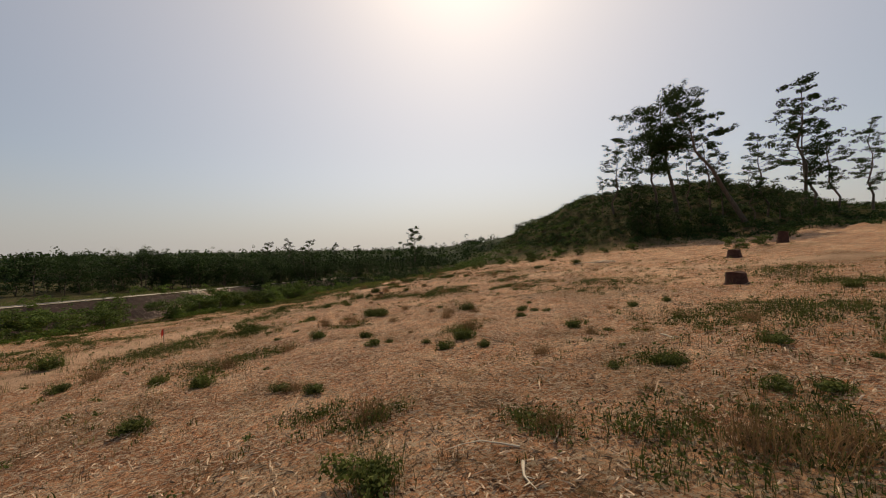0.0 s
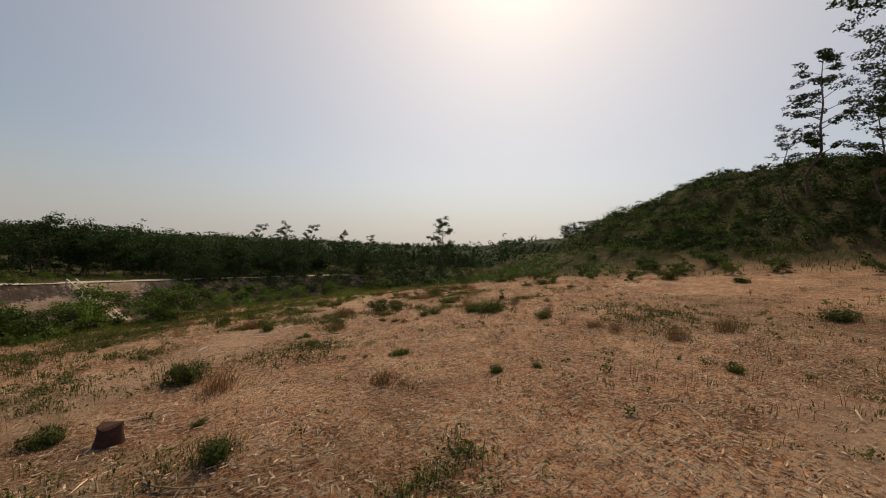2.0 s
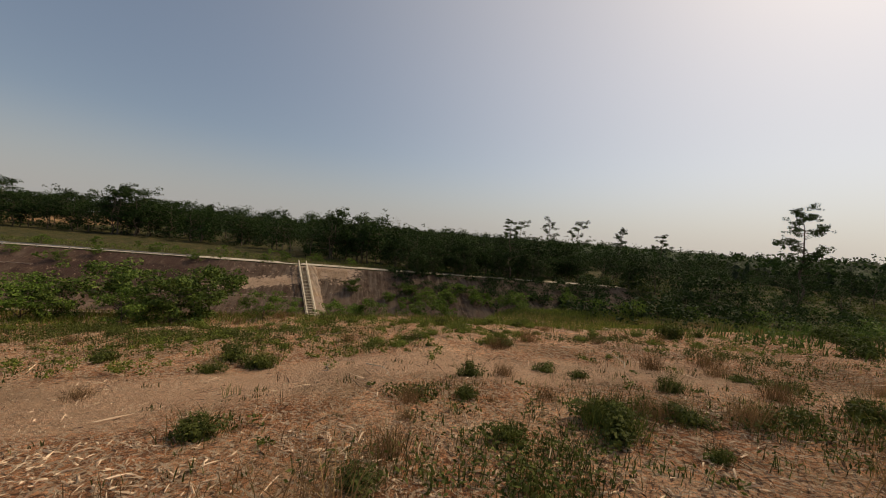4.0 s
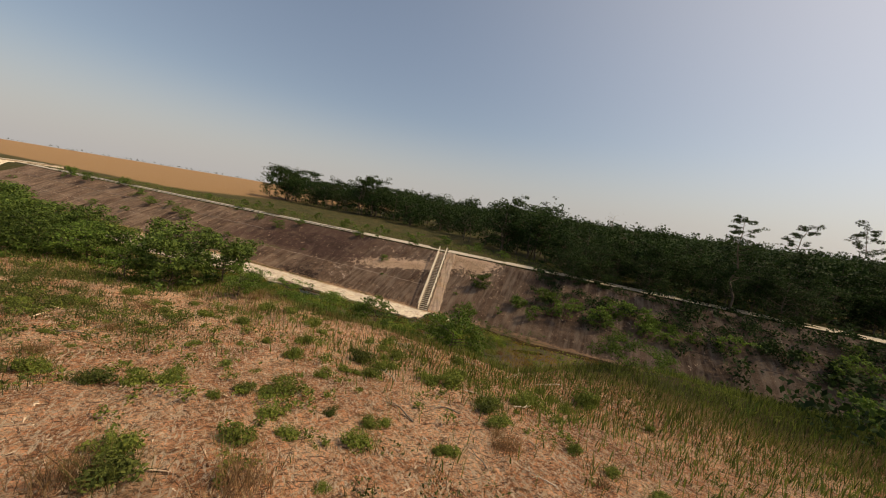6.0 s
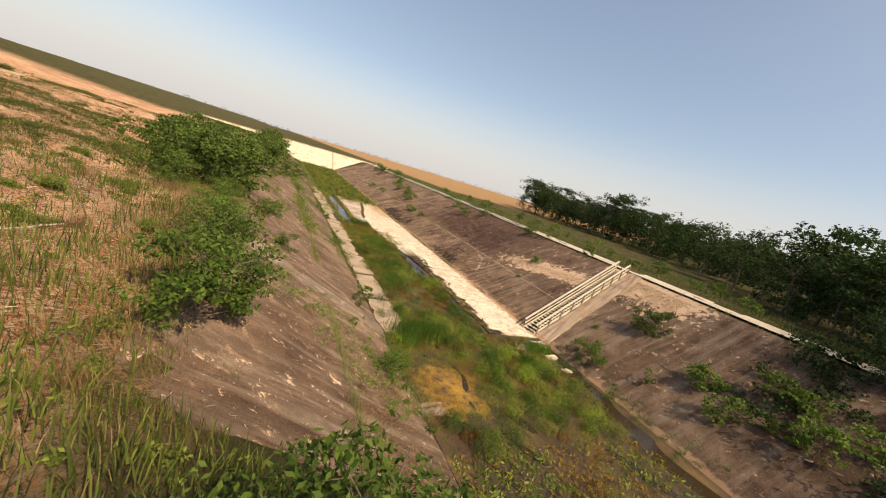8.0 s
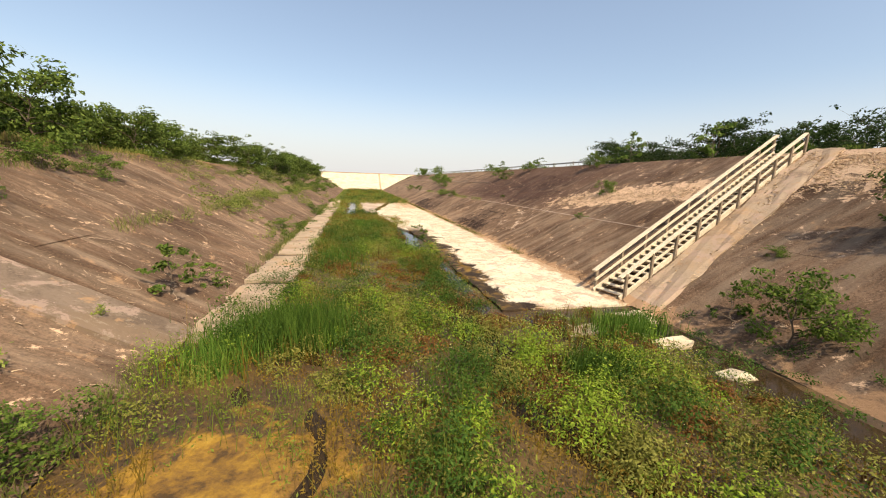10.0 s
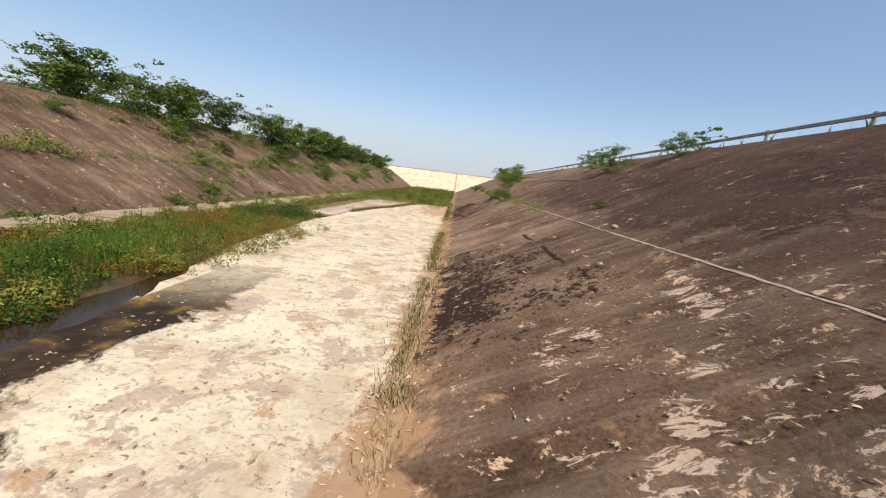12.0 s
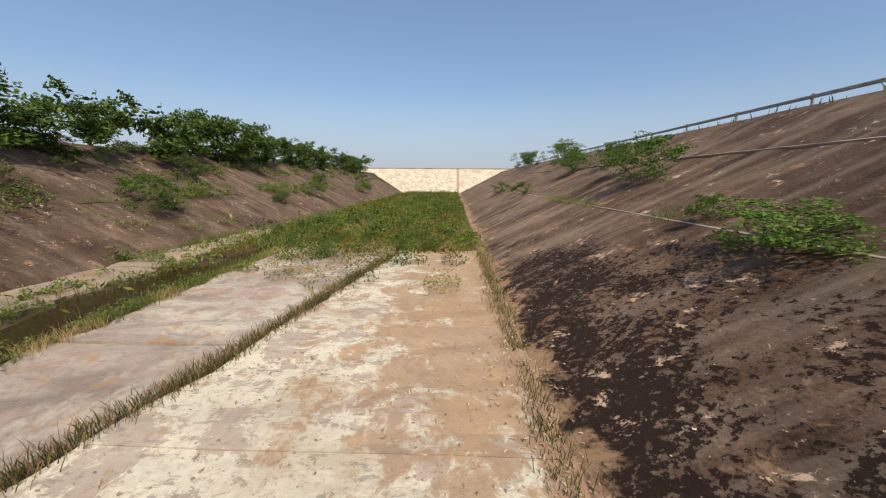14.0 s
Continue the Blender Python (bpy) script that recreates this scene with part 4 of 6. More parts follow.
# shrubs along the west bank
row = ((-25.6, 12.6, 0.55), (-27.6, 15.6, 0.65), (-26.0, 16.2, 0.55), (-28.0, 19.4, 0.7), (-25.8, 20.6, 0.6), (-27.6, 23.0, 0.8), (-28.6, 26.6, 0.8), (-29.2, 31, 0.75), (-27.4, 36.5, 0.7), (-28.4, 41, 0.8), (-29, 46, 0.8),
       (-25.4, 6.4, 0.8), (-23.1, 10.2, 0.85), (-23.6, 19.3, 0.75), (-22.9, 5.2, 0.8), (-24.2, 25, 0.95), (-23.2, 22.3, 0.6), (-23.5, 34.4, 0.95), (-21.8, 39.8, 0.95), (-23.2, 43.5, 0.9), (-22.5, 47.6, 0.85), (-21.3, 52.8, 1.05), (-20.9, 57.0, 0.75))
for x, y, s in row:
    plant(crest_bushes, x, y, s * 1.05, s * (1.0 if y < 24 else 0.82))
for y in np.arange(61, 126, 3.1):
    plant(far_bushes, rp.uniform(-23.5, -20.8), y + rp.uniform(-1, 1), rp.uniform(0.65, 1.0))
plant(crest_bushes, -21.3, 70.5, 1.0)
slope_w = ((-16.0, 56, 0.8), (-15.7, 76, 0.7), (-15.1, 94.7, 0.75), (-16.7, 35.8, 0.42), (-13.2, 29.2, 0.3), (-17.6, 51, 0.85), (-17.2, 46, 0.5), (-18.4, 62, 0.7), (-17.3, 104, 0.8), (-13.7, 14.9, 0.4), (-17.5, 84, 0.7),
           (-14.2, -6.6, 0.55), (-13.4, -5.4, 0.4), (-14.0, 33, 0.3), (-18.6, 41, 0.45), (-15.1, 68, 0.45), (-20.4, 6.5, 0.55), (-19.8, 8.6, 0.5), (-20.2, 30.5, 0.4), (-19.5, 37, 0.5))
for x, y, s in slope_w:
    plant(shrubs, x, y, s, s * 0.85)
slope_e = ((6.4, 53.5, 0.75), (7.6, 66.5, 0.75), (4.2, 67.8, 0.45), (7.2, 57, 0.6), (9.3, 33.6, 0.62), (11.4, 31, 0.5), (9.2, 74, 0.8), (3.9, 78, 0.5), (10.6, 40, 0.5), (4.1, 39.5, 0.4), (4.6, 47, 0.3),
           (4.0, -1.9, 0.2), (7.3, 10.9, 0.4), (11.4, 18.4, 0.55), (8.3, 61, 0.6), (4.2, 9.1, 0.2), (12.3, 47, 0.5), (11.8, 83, 0.9), (10.5, 95, 1.0), (11, 104, 1.1), (12.9, 9.6, 0.4), (5.4, 24.3, 0.16))
plant(shrubs, 0.7, -4.7, 0.62, 0.72)
plant(crest_bushes, 6.4, -4.4, 0.5, 0.5)
plant(shrubs, 4.0, 44.7, 0.72, 0.36)
for x, y, s in slope_e:
    plant(shrubs, x, y, s, s * 0.9)
for x, y, s in ((-14.1, 0.7, 1.0), (-13.7, 2.2, 0.6), (0.9, -3.2, 0.8), (12.8, 20.4, 0.9), (12.9, 31.6, 0.9), (13.2, 44.5, 1.0), (12.6, 15.6, 1.5), (12.8, 8.6, 1.4), (-5.0, 13.4, 0.75), (2.4, -8, 0.7), (-15.5, -3.5, 0.4)):
    plant(sapling, x, y, s)
# bushes beyond the east crest and down the banks to the south
for i in range(60):
    y = rp.uniform(-55, -9)
    plant(far_shrubs, rp.choice([rp.uniform(3, 9), rp.uniform(-13.5, -12.2) if y < -28 else 4.5, rp.uniform(-22, -17) if y < -28 else 6.5]), y, rp.uniform(0.35, 0.75))
for i in range(22):
    plant(far_shrubs, rp.uniform(16.5, 30), rp.uniform(-10, 70), rp.uniform(0.3, 0.6))
plant(shrubs, -16.8, -20.8, 0.6)
for x, y, s in ((-21.6, -10.4, 0.95), (-21.0, -9.0, 0.75), (-21.6, -5.6, 0.8), (-22.2, -2.6, 0.6), (-22.5, 0.4, 0.5), (-22.7, 2.8, 0.5), (-21.8, -4.2, 0.55), (-19.4, -18.6, 0.68), (-24.8, 1.5, 0.6), (-26.4, 13, 0.9), (-26.8, 8.2, 0.8), (-25.8, 16.5, 0.8), (-18.9, 1.8, 0.4)):
    plant(shrubs, x, y, s)

# hill: standing trees, saplings and undergrowth
plant(big_tree, -93.5, -35.5, 0.93, turn=20)
plant(big_tree, -89.8, -36, 0.68, turn=60)
plant(lean_tree, -104.7, -31.8, 1.0, turn=0)
hill = ((-81, -42, 0.8), (-78.5, -42, 0.4), (-84.5, -34, 0.62), (-86.5, -33, 0.5), (-99, -34, 0.78), (-106, -34, 0.5), (-108.5, -35, 0.72), (-117.5, -44, 1.12), (-119.5, -46, 0.95), (-122.5, -44, 0.8), (-128, -45, 0.72),
        (-133, -45, 0.4), (-137, -44, 0.5), (-95.5, -34, 0.62), (-101.5, -36, 0.58))
for x, y, s in hill:
    plant(thin, x, y, s * 1.25)
for x, y, s in ((-88, -31, 0.75), (-85.5, -30, 0.6), (-92, -30, 0.65), (-110, -34, 0.6), (-114, -36, 0.5), (-97, -31, 0.45)):
    plant(forest, x, y, s)
for i in range(9):
    plant(forest, rp.uniform(-16, 14), rp.uniform(-345, -325), rp.uniform(1.3, 1.9))

# ------------------------------------------------------------ stuff: grass, chips, far woods
def stuff(name, v, f, mat, label, category):
    return tagged(mesh_object(name, v, f, mat), label, category, kind="stuff")


def blades(x, y, h, w, seed, zf=rough_ground, bend=0.5):
    """Tapered bent blades standing at x, y."""
    r = np.random.default_rng(seed)
    n = len(x)
    z = zf(x, y) - 0.02
    a, b = r.uniform(0, 6.28, n), r.uniform(0, 6.28, n)
    p = np.stack([x, y, z], -1)
    side = np.stack([np.cos(a), np.sin(a), 0 * a], -1) * w[:, None] * 0.8
    tip = np.stack([np.cos(b) * h * bend * r.uniform(0.2, 1, n), np.sin(b) * h * bend * r.uniform(0.2, 1, n), h], -1)
    mid = p + tip * np.array([0.38, 0.38, 0.6])
    q = np.stack([p - side, p + side, mid + side * 0.7, mid - side * 0.7, p + tip], 1).reshape(-1, 3)
    f = []
    for i in range(n):
        k = 5 * i
        f += [(k, k + 1, k + 2, k + 3), (k + 3, k + 2, k + 4)]
    return q, f


def wave(x, y, s, k):
    """Smooth patchiness between 0 and 1."""
    return 0.5 + 0.25 * (np.sin(x / s + k) * np.cos(y / s * 1.3 - k) + np.sin((x + y) / s * 0.61 + 2 * k) + 0.6 * np.sin((x - 1.7 * y) / s * 1.9 + k * 3) * np.cos((y + 0.3 * x) / s * 2.3))


def scatter(n, x0, x1, y0, y1, seed, keep):
    r = np.random.default_rng(seed)
    x, y = r.uniform(x0, x1, n), r.uniform(y0, y1, n)
    k = keep(x, y, r.uniform(0, 1, n))
    return x[k], y[k], r


# sparse weeds on the mulch, in patches
def tufts(n, x0, x1, y0, y1, seed, thresh, per, hmin, hmax, spread, zf=rough_ground):
    x, y, r = scatter(n, x0, x1, y0, y1, seed, lambda a, b, u: (wave(a, b, 5.5, 1.0) + 0.35 * (u - 0.5)) > thresh)
    X = np.repeat(x, per) + r.normal(size=len(x) * per) * spread
    Y = np.repeat(y, per) + r.normal(size=len(x) * per) * spread
    H = np.repeat(r.uniform(hmin, hmax, len(x)), per) * r.uniform(0.5, 1.1, len(X))
    return X, Y, H


X, Y, H = tufts(1500, -100, -24, -30, 62, 3, 0.55, 14, 0.12, 0.36, 0.16)
stuff("field_weeds", *blades(X, Y, H, 0.005 + 0.014 * H, 5), WEED_LIGHT, "thin pale green weeds scattered over the mulch", "weeds")
X, Y, H = tufts(9000, -100, -24, -30, 62, 4, 0.42, 9, 0.05, 0.2, 0.10)
stuff("field_weeds", *blades(X, Y, H, 0.008 + 0.03 * H, 7), FIELD_WEED, "small dark green tufts dotted over the mulch", "weeds")
patch_a = ((-56.6, 46.4, 4.6), (-65.0, 48.2, 2.4), (-65.5, 46.4, 2.1), (-65.0, 39.1, 1.9), (-64.2, 23.7, 5.3), (-73.9, 41.5, 1.7), (-79.5, 26.5, 5.4), (-84.6, 41.2, 5.4), (-87.0, 40.7, 4.6), (-81.6, 47.0, 0.9),
           (-79.2, 51.0, 1.1), (-76.0, 51.7, 1.1), (-81.2, 51.2, 1.3), (-82.5, 51.1, 2.2), (-83.7, 50.7, 2.1), (-56.7, 40.6, 2.8), (-72.8, 22.4, 3.4), (-90.9, 26.6, 4.1), (-91.0, 33.5, 3.3), (-74.3, 51.5, 0.9))
patch_b = ((-56.2, 21.8, 3.6), (-63.3, 24.2, 2.8), (-64.9, 23.1, 2.3), (-63.8, 2.2, 4.5), (-69.5, 14.5, 2.4), (-52.2, 12.9, 3.0), (-40.9, 22.5, 8.9), (-70.4, 22.9, 1.7), (-59.8, 23.1, 1.7), (-65.4, 20.9, 1.6),
           (-57.2, 23.7, 1.7), (-68.6, 17.0, 1.8), (-37.0, 14.8, 5.5), (-41.4, 19.6, 3.6), (-61.3, 18.1, 1.9), (-44.8, -8.8, 1.2), (-45.8, -11.2, 1.2), (-46.3, -6.2, 1.1), (-46.4, -12.2, 1.4), (-42.5, -5.2, 0.8),
           (-43.6, -14.8, 1.3), (-32.6, 3.6, 3.7), (-35.1, -0.3, 3.0), (-34.4, -16.0, 3.2), (-40.2, -17.3, 2.4))
patch_c = ((-46.3, 5.6, 2.8), (-47.2, 7.2, 1.3), (-48.9, 8.4, 1.3), (-51.6, 2.8, 1.0), (-53.6, 0.7, 1.3), (-55.1, 0.5, 2.2), (-54.7, 1.5, 1.3), (-45.2, -6.4, 2.7), (-49.4, -6.3, 3.2), (-49.9, -3.0, 2.0),
           (-36.2, 11.8, 2.7), (-43.5, 10.0, 1.6), (-49.2, 4.3, 0.9), (-36.7, -4.4, 2.3), (-55.8, -3.2, 1.1), (-31.8, -2.6, 4.4), (-29.0, 8.8, 7.0), (-31.9, 3.3, 4.9), (-49.4, 1.1, 1.0), (-51.4, 0.6, 1.3))


def weed_patch(spots, seed):
    """Ragged patches of tufts: stems of mixed height with small leaves low down."""
    r = np.random.default_rng(seed)
    bx, by, bh, lx, ly, lh = [], [], [], [], [], []
    for px_, py_, w in spots:
        n = int(13 + 14 * w ** 1.5)
        tx = px_ + r.normal(size=n) * w * 0.33
        ty = py_ + r.normal(size=n) * w * 0.40
        th_ = r.uniform(0.10, 0.42, n)
        for k in range(n):
            m = 11
            bx.append(tx[k] + r.normal(size=m) * 0.13)
            by.append(ty[k] + r.normal(size=m) * 0.13)
            bh.append(th_[k] * r.uniform(0.5, 1.15, m))
            m = 12
            lx.append(tx[k] + r.normal(size=m) * 0.15)
            ly.append(ty[k] + r.normal(size=m) * 0.15)
            lh.append(th_[k] * r.uniform(0.1, 0.7, m))
    x, y, h = np.concatenate(bx), np.concatenate(by), np.concatenate(bh)
    stuff("field_weeds", *blades(x, y, h, 0.004 + 0.015 * h, seed), FIELD_WEED, "ragged patch of green weeds on the mulch", "weeds")
    x, y, h = np.concatenate(lx), np.concatenate(ly), np.concatenate(lh)
    c = np.stack([x, y, rough_ground(x, y) + h], -1)
    m = len(c)
    nr = r.normal(size=(m, 3)) * 0.6 + np.array([0, 0, 0.8])
    nr /= np.linalg.norm(nr, axis=1)[:, None]
    t = np.cross(nr, r.normal(size=(m, 3)))
    t /= np.linalg.norm(t, axis=1)[:, None]
    b = np.cross(nr, t)
    q = np.stack([c - t * 0.05, c + b * 0.022, c + t * 0.05, c - b * 0.022], 1).reshape(-1, 3)
    stuff("field_weeds", q, [(4 * i, 4 * i + 1, 4 * i + 2, 4 * i + 3) for i in range(m)], FIELD_WEED, "low leaves of weeds on the mulch", "weeds")


weed_patch(patch_a, 71)
weed_patch(patch_b, 72)
weed_patch(patch_c, 73)
_r = np.random.default_rng(74)
weed_patch([(a, b, w) for a, b, w in zip(_r.uniform(-66, -28, 70), _r.uniform(4, 58, 70), _r.uniform(1.0, 3.6, 70)) if a > -68 + 0.45 * (58 - b)], 75)
X, Y, H = tufts(3200, -100, -30, -30, 62, 13, 0.50, 8, 0.15, 0.48, 0.13)
stuff("dry_weeds", *blades(X, Y, H, 0.005 + 0.01 * H, 6), DRY, "dry brown weed stalks on the mulch", "weeds")
# rough grass beside the canal and on the southern slope
x, y, r = scatter(120000, -33, -14, -45, 60, 23, lambda a, b, u: (a < -21.6 + 7 * sstep(-13, -18, b)) & (u < (0.06 + 0.94 * sstep(-31, -24.5, a)) * np.clip(2.2 * wave(a, b, 3.3, 5.0) - 0.4, 0, 1)))
stuff("bank_grass", *blades(x, y, r.uniform(0.12, 0.5, len(x)), r.uniform(0.01, 0.025, len(x)), 8), LUSH, "knee-high grass along the canal edge", "grass")
x, y, r = scatter(60000, -31, -14, -30, -2, 28, lambda a, b, u: (a < -21.6 + 7 * sstep(-13, -18, b)) & (u < 0.75 * sstep(-31, -23, a + 0.28 * (b + 12)) * np.clip(2.0 * wave(a, b, 2.4, 3.6) - 0.3, 0, 1)))
stuff("bank_grass", *blades(x, y, r.uniform(0.15, 0.6, len(x)), r.uniform(0.008, 0.02, len(x)), 29), FIELD_WEED, "dense dark green grass sloping to the canal", "grass")
x, y, r = scatter(34000, -27, -21.4, -40, 16, 24, lambda a, b, u: (wave(a, b, 3, 2.5) + 0.5 * u > 0.52) & (np.abs(a + 22.9) < 0.4 + 2.2 * u * u))
stuff("straw_grass", *blades(x, y, r.uniform(0.15, 0.45, len(x)), r.uniform(0.006, 0.014, len(x)), 9), STRAW, "straw-coloured dry grass along the canal edge", "grass")
x, y, r = scatter(20000, -125, -20, -85, -22, 25, lambda a, b, u: wave(a, b, 4, 3.0) + 0.4 * u > 0.6)
stuff("slope_grass", *blades(x, y, r.uniform(0.25, 0.7, len(x)), r.uniform(0.03, 0.06, len(x)), 10), LEAF_MID, "rough green grass on the hill and slope", "grass")
x, y, r = scatter(12000, 11.9, 34, -40, 110, 26, lambda a, b, u: (a < 13.3) | (a > 16.9))
stuff("crest_grass", *blades(x, y, r.uniform(0.15, 0.5, len(x)), r.uniform(0.03, 0.05, len(x)), 12), WEED, "green and straw grass beside the crest road", "grass")


# grass growing from seams and toes of the canal slopes
def seam_grass(name, xc, y0, y1, n, seed, h, mat, thresh=0.45):
    r = np.random.default_rng(seed)
    y = r.uniform(y0, y1, n)
    x = (xc(y) if callable(xc) else xc) + r.normal(size=n) * 0.13
    k = wave(x * 0 - 5, y, 2.2, seed * 0.7) > thresh
    x, y = x[k], y[k]
    zf = lambda a, b: np.maximum(height(a, b), 0.08)
    stuff(name, *blades(x, y, r.uniform(0.4, 1.1, len(x)) * h, r.uniform(0.0035, 0.009, len(x)), seed, zf, 0.8), mat, "grass growing from a joint of the canal lining", "grass")


seam_grass("joint_grass", JW, -12, 120, 9000, 31, 0.5, WEED)
seam_grass("joint_grass", 0.02, 9, 60, 6000, 32, 0.20, STRAW, 0.42)
seam_grass("joint_grass", -0.02, 8, 60, 9000, 33, 0.20, FIELD_WEED, 0.40)
seam_grass("joint_grass", lambda y: joint_x(y) - 0.1, 20, 54, 9000, 34, 0.26, FIELD_WEED, 0.36)
seam_grass("joint_grass", lambda y: joint_x(y) - 0.1, 20, 54, 6000, 38, 0.28, DRY, 0.36)
seam_grass("joint_grass", -13.1, -10, 60, 7000, 35, 0.45, WEED, 0.4)
seam_grass("joint_grass", -8.5, 32, 55, 7000, 26, 0.3, STRAW, 0.35)
seam_grass("joint_grass", -8.6, 32, 55, 5000, 27, 0.3, WEED, 0.35)
seam_grass("joint_grass", JE, 28, 60, 2500, 36, 0.35, WEED, 0.55)
seam_grass("joint_grass", -20.5, -12, 80, 6000, 37, 0.45, WEED, 0.5)


# marsh in the canal: mounds of leaves, reeds and red-brown patches
def marsh_top(x, y):
    lump = np.clip(wave(x, y, 1.6, 4.0), 0, 1) ** 1.3
    return 0.07 + 0.32 * lump + 0.95 * np.clip(wave(x, y, 0.15, 2.0) - 0.40, 0, 1) * (0.4 + lump)


def in_marsh(x, y, u):
    west = np.where(y < -1, -12.9, -11.3)
    east = np.where(y < -1, -1.6 - 0.5 * np.sin(y * 0.4), np.where(y < 20, np.interp(y, [8, 11, 18, 20], [-4.95, -6.0, -6.0, -5.6]) + 0.35 * np.sin(y * 0.9) + 0.25 * np.sin(y * 2.3), np.where(y < 33, joint_x(y) - 0.2, np.where(y < 54, -8.9, -0.1))))
    runnel = (np.abs(x + 5.7 - 0.35 * np.sin(y * 0.45)) < 0.30 * np.clip(0.5 + np.sin(y * 0.63 + 1), 0, 1.2)) & (y < 33) & (y > 9)
    pool = np.hypot((x + 10.9) / 1.8, (y + 6.9) / 2.4) < 0.35 + 0.75 * u + 0.25 * np.sin(x * 2.2 + y)
    ditch = (np.abs(x + 9.5 - 0.3 * np.sin(y * 0.5)) < 0.7) & (y > 30) & (y < 58)
    thin_out = np.where((y > 34) & (y < 54), 0.7, 1.0)
    return (x > west) & (x < east) & ~runnel & ~pool & ~ditch & (u < thin_out * (0.45 + 1.1 * wave(x, y, 2.6, 7.0)))


def leaf_mat(n, x0, x1, y0, y1, seed, size, mat, name, label, keep=in_marsh, low=0.3, slim=0.34):
    x, y, r = scatter(n, x0, x1, y0, y1, seed, keep)
    m = len(x)
    z = marsh_top(x, y) * r.uniform(low, 1.05, m) * np.where(y < 34, 0.6, 1.0)
    c = np.stack([x, y, z], -1)
    nr = r.normal(size=(m, 3)) * 0.8 + np.array([0, 0, 0.8])
    nr /= np.linalg.norm(nr, axis=1)[:, None]
    t = np.cross(nr, r.normal(size=(m, 3)))
    t /= np.linalg.norm(t, axis=1)[:, None]
    b = np.cross(nr, t)
    s = size * r.uniform(0.6, 1.5, m)[:, None]
    q = np.stack([c - t * s, c + b * s * slim, c + t * s, c - b * s * slim], 1).reshape(-1, 3)
    stuff(name, q, [(4 * i, 4 * i + 1, 4 * i + 2, 4 * i + 3) for i in range(m)], mat, label, "marsh plants")


leaf_mat(150000, -12.9, -0.2, -9, 11, 41, 0.027, MARSH, "marsh_leaves", "low green and rust marsh plants filling the canal")
leaf_mat(40000, -12.9, -0.2, 11, 16, 37, 0.034, MARSH, "marsh_leaves", "low green and rust marsh plants filling the canal")
leaf_mat(60000, -12.9, -0.2, 16, 32, 40, 0.055, MARSH, "marsh_leaves", "low green and rust marsh plants filling the canal")
leaf_mat(70000, -12.9, -0.2, -11, 30, 39, 0.011, PALE_BLOOM, "marsh_blooms", "tiny pale yellow-green flower heads over the marsh", lambda a, b, u: in_marsh(a, b, u) & (wave(a, b, 2.4, 11.0) > 0.52), 0.9, 0.7)
leaf_mat(60000, -12.9, -0.2, 32, 127, 42, 0.09, MARSH, "marsh_leaves", "low green marsh plants filling the canal")
leaf_mat(36000, -12.9, -0.2, -58, -11, 43, 0.09, MARSH, "marsh_leaves", "low green marsh plants filling the canal")
x, y, r = scatter(60000, -12.9, -0.2, -14, 34, 48, lambda a, b, u: in_marsh(a, b, u) & (wave(a, b, 2.3, 1.7) + 0.25 * u > 0.78))
stuff("rust_plants", *blades(x, y, marsh_top(x, y) * r.uniform(0.6, 1.1, len(x)), r.uniform(0.008, 0.02, len(x)), 49, lambda a, b: 0.0 + 0 * a), RUST, "rust-red and ochre marsh plants in the canal", "marsh plants")
x, y, r = scatter(60000, -12.9, -0.2, -14, 60, 44, lambda a, b, u: in_marsh(a, b, u) & (wave(a, b, 3.1, 9.0) > 0.42))
stuff("marsh_grass", *blades(x, y, marsh_top(x, y) * r.uniform(0.7, 1.5, len(x)) + 0.08, r.uniform(0.004, 0.010, len(x)), 45, lambda a, b: 0.0 + 0 * a), MARSH, "upright marsh grass in the canal", "grass")
x, y, r = scatter(26000, -12.9, -0.2, 54, 127, 46, lambda a, b, u: u < 0.9)
stuff("marsh_grass", *blades(x, y, r.uniform(0.25, 0.6, len(x)), r.uniform(0.012, 0.028, len(x)), 47, lambda a, b: 0.0 + 0 * a), WEED, "upright marsh grass in the canal", "grass")
for cx, cy, sx_, sy_, n, h in ((-10.6, -1.5, 1.3, 0.9, 3400, 0.9), (-11.8, -2.6, 0.6, 0.7, 900, 0.7), (-1.9, -2.6, 0.9, 0.5, 1100, 0.7), (-8.0, 20, 1.2, 2.5, 2600, 0.6), (-9.8, 8, 0.9, 2.0, 1800, 0.6), (-4.0, -4.4, 0.7, 0.5, 900, 0.6)):
    r = np.random.default_rng(int(n + cy * 10))
    x, y = cx + r.normal(size=n) * sx_ * 0.6, cy + r.normal(size=n) * sy_ * 0.6
    stuff("reeds", *blades(x, y, r.uniform(0.6, 1.1, n) * h, r.uniform(0.008, 0.016, n), int(n), lambda a, b: 0.0 + 0 * a, 0.3), REED, "dense stand of tall green reeds in the canal", "reeds")


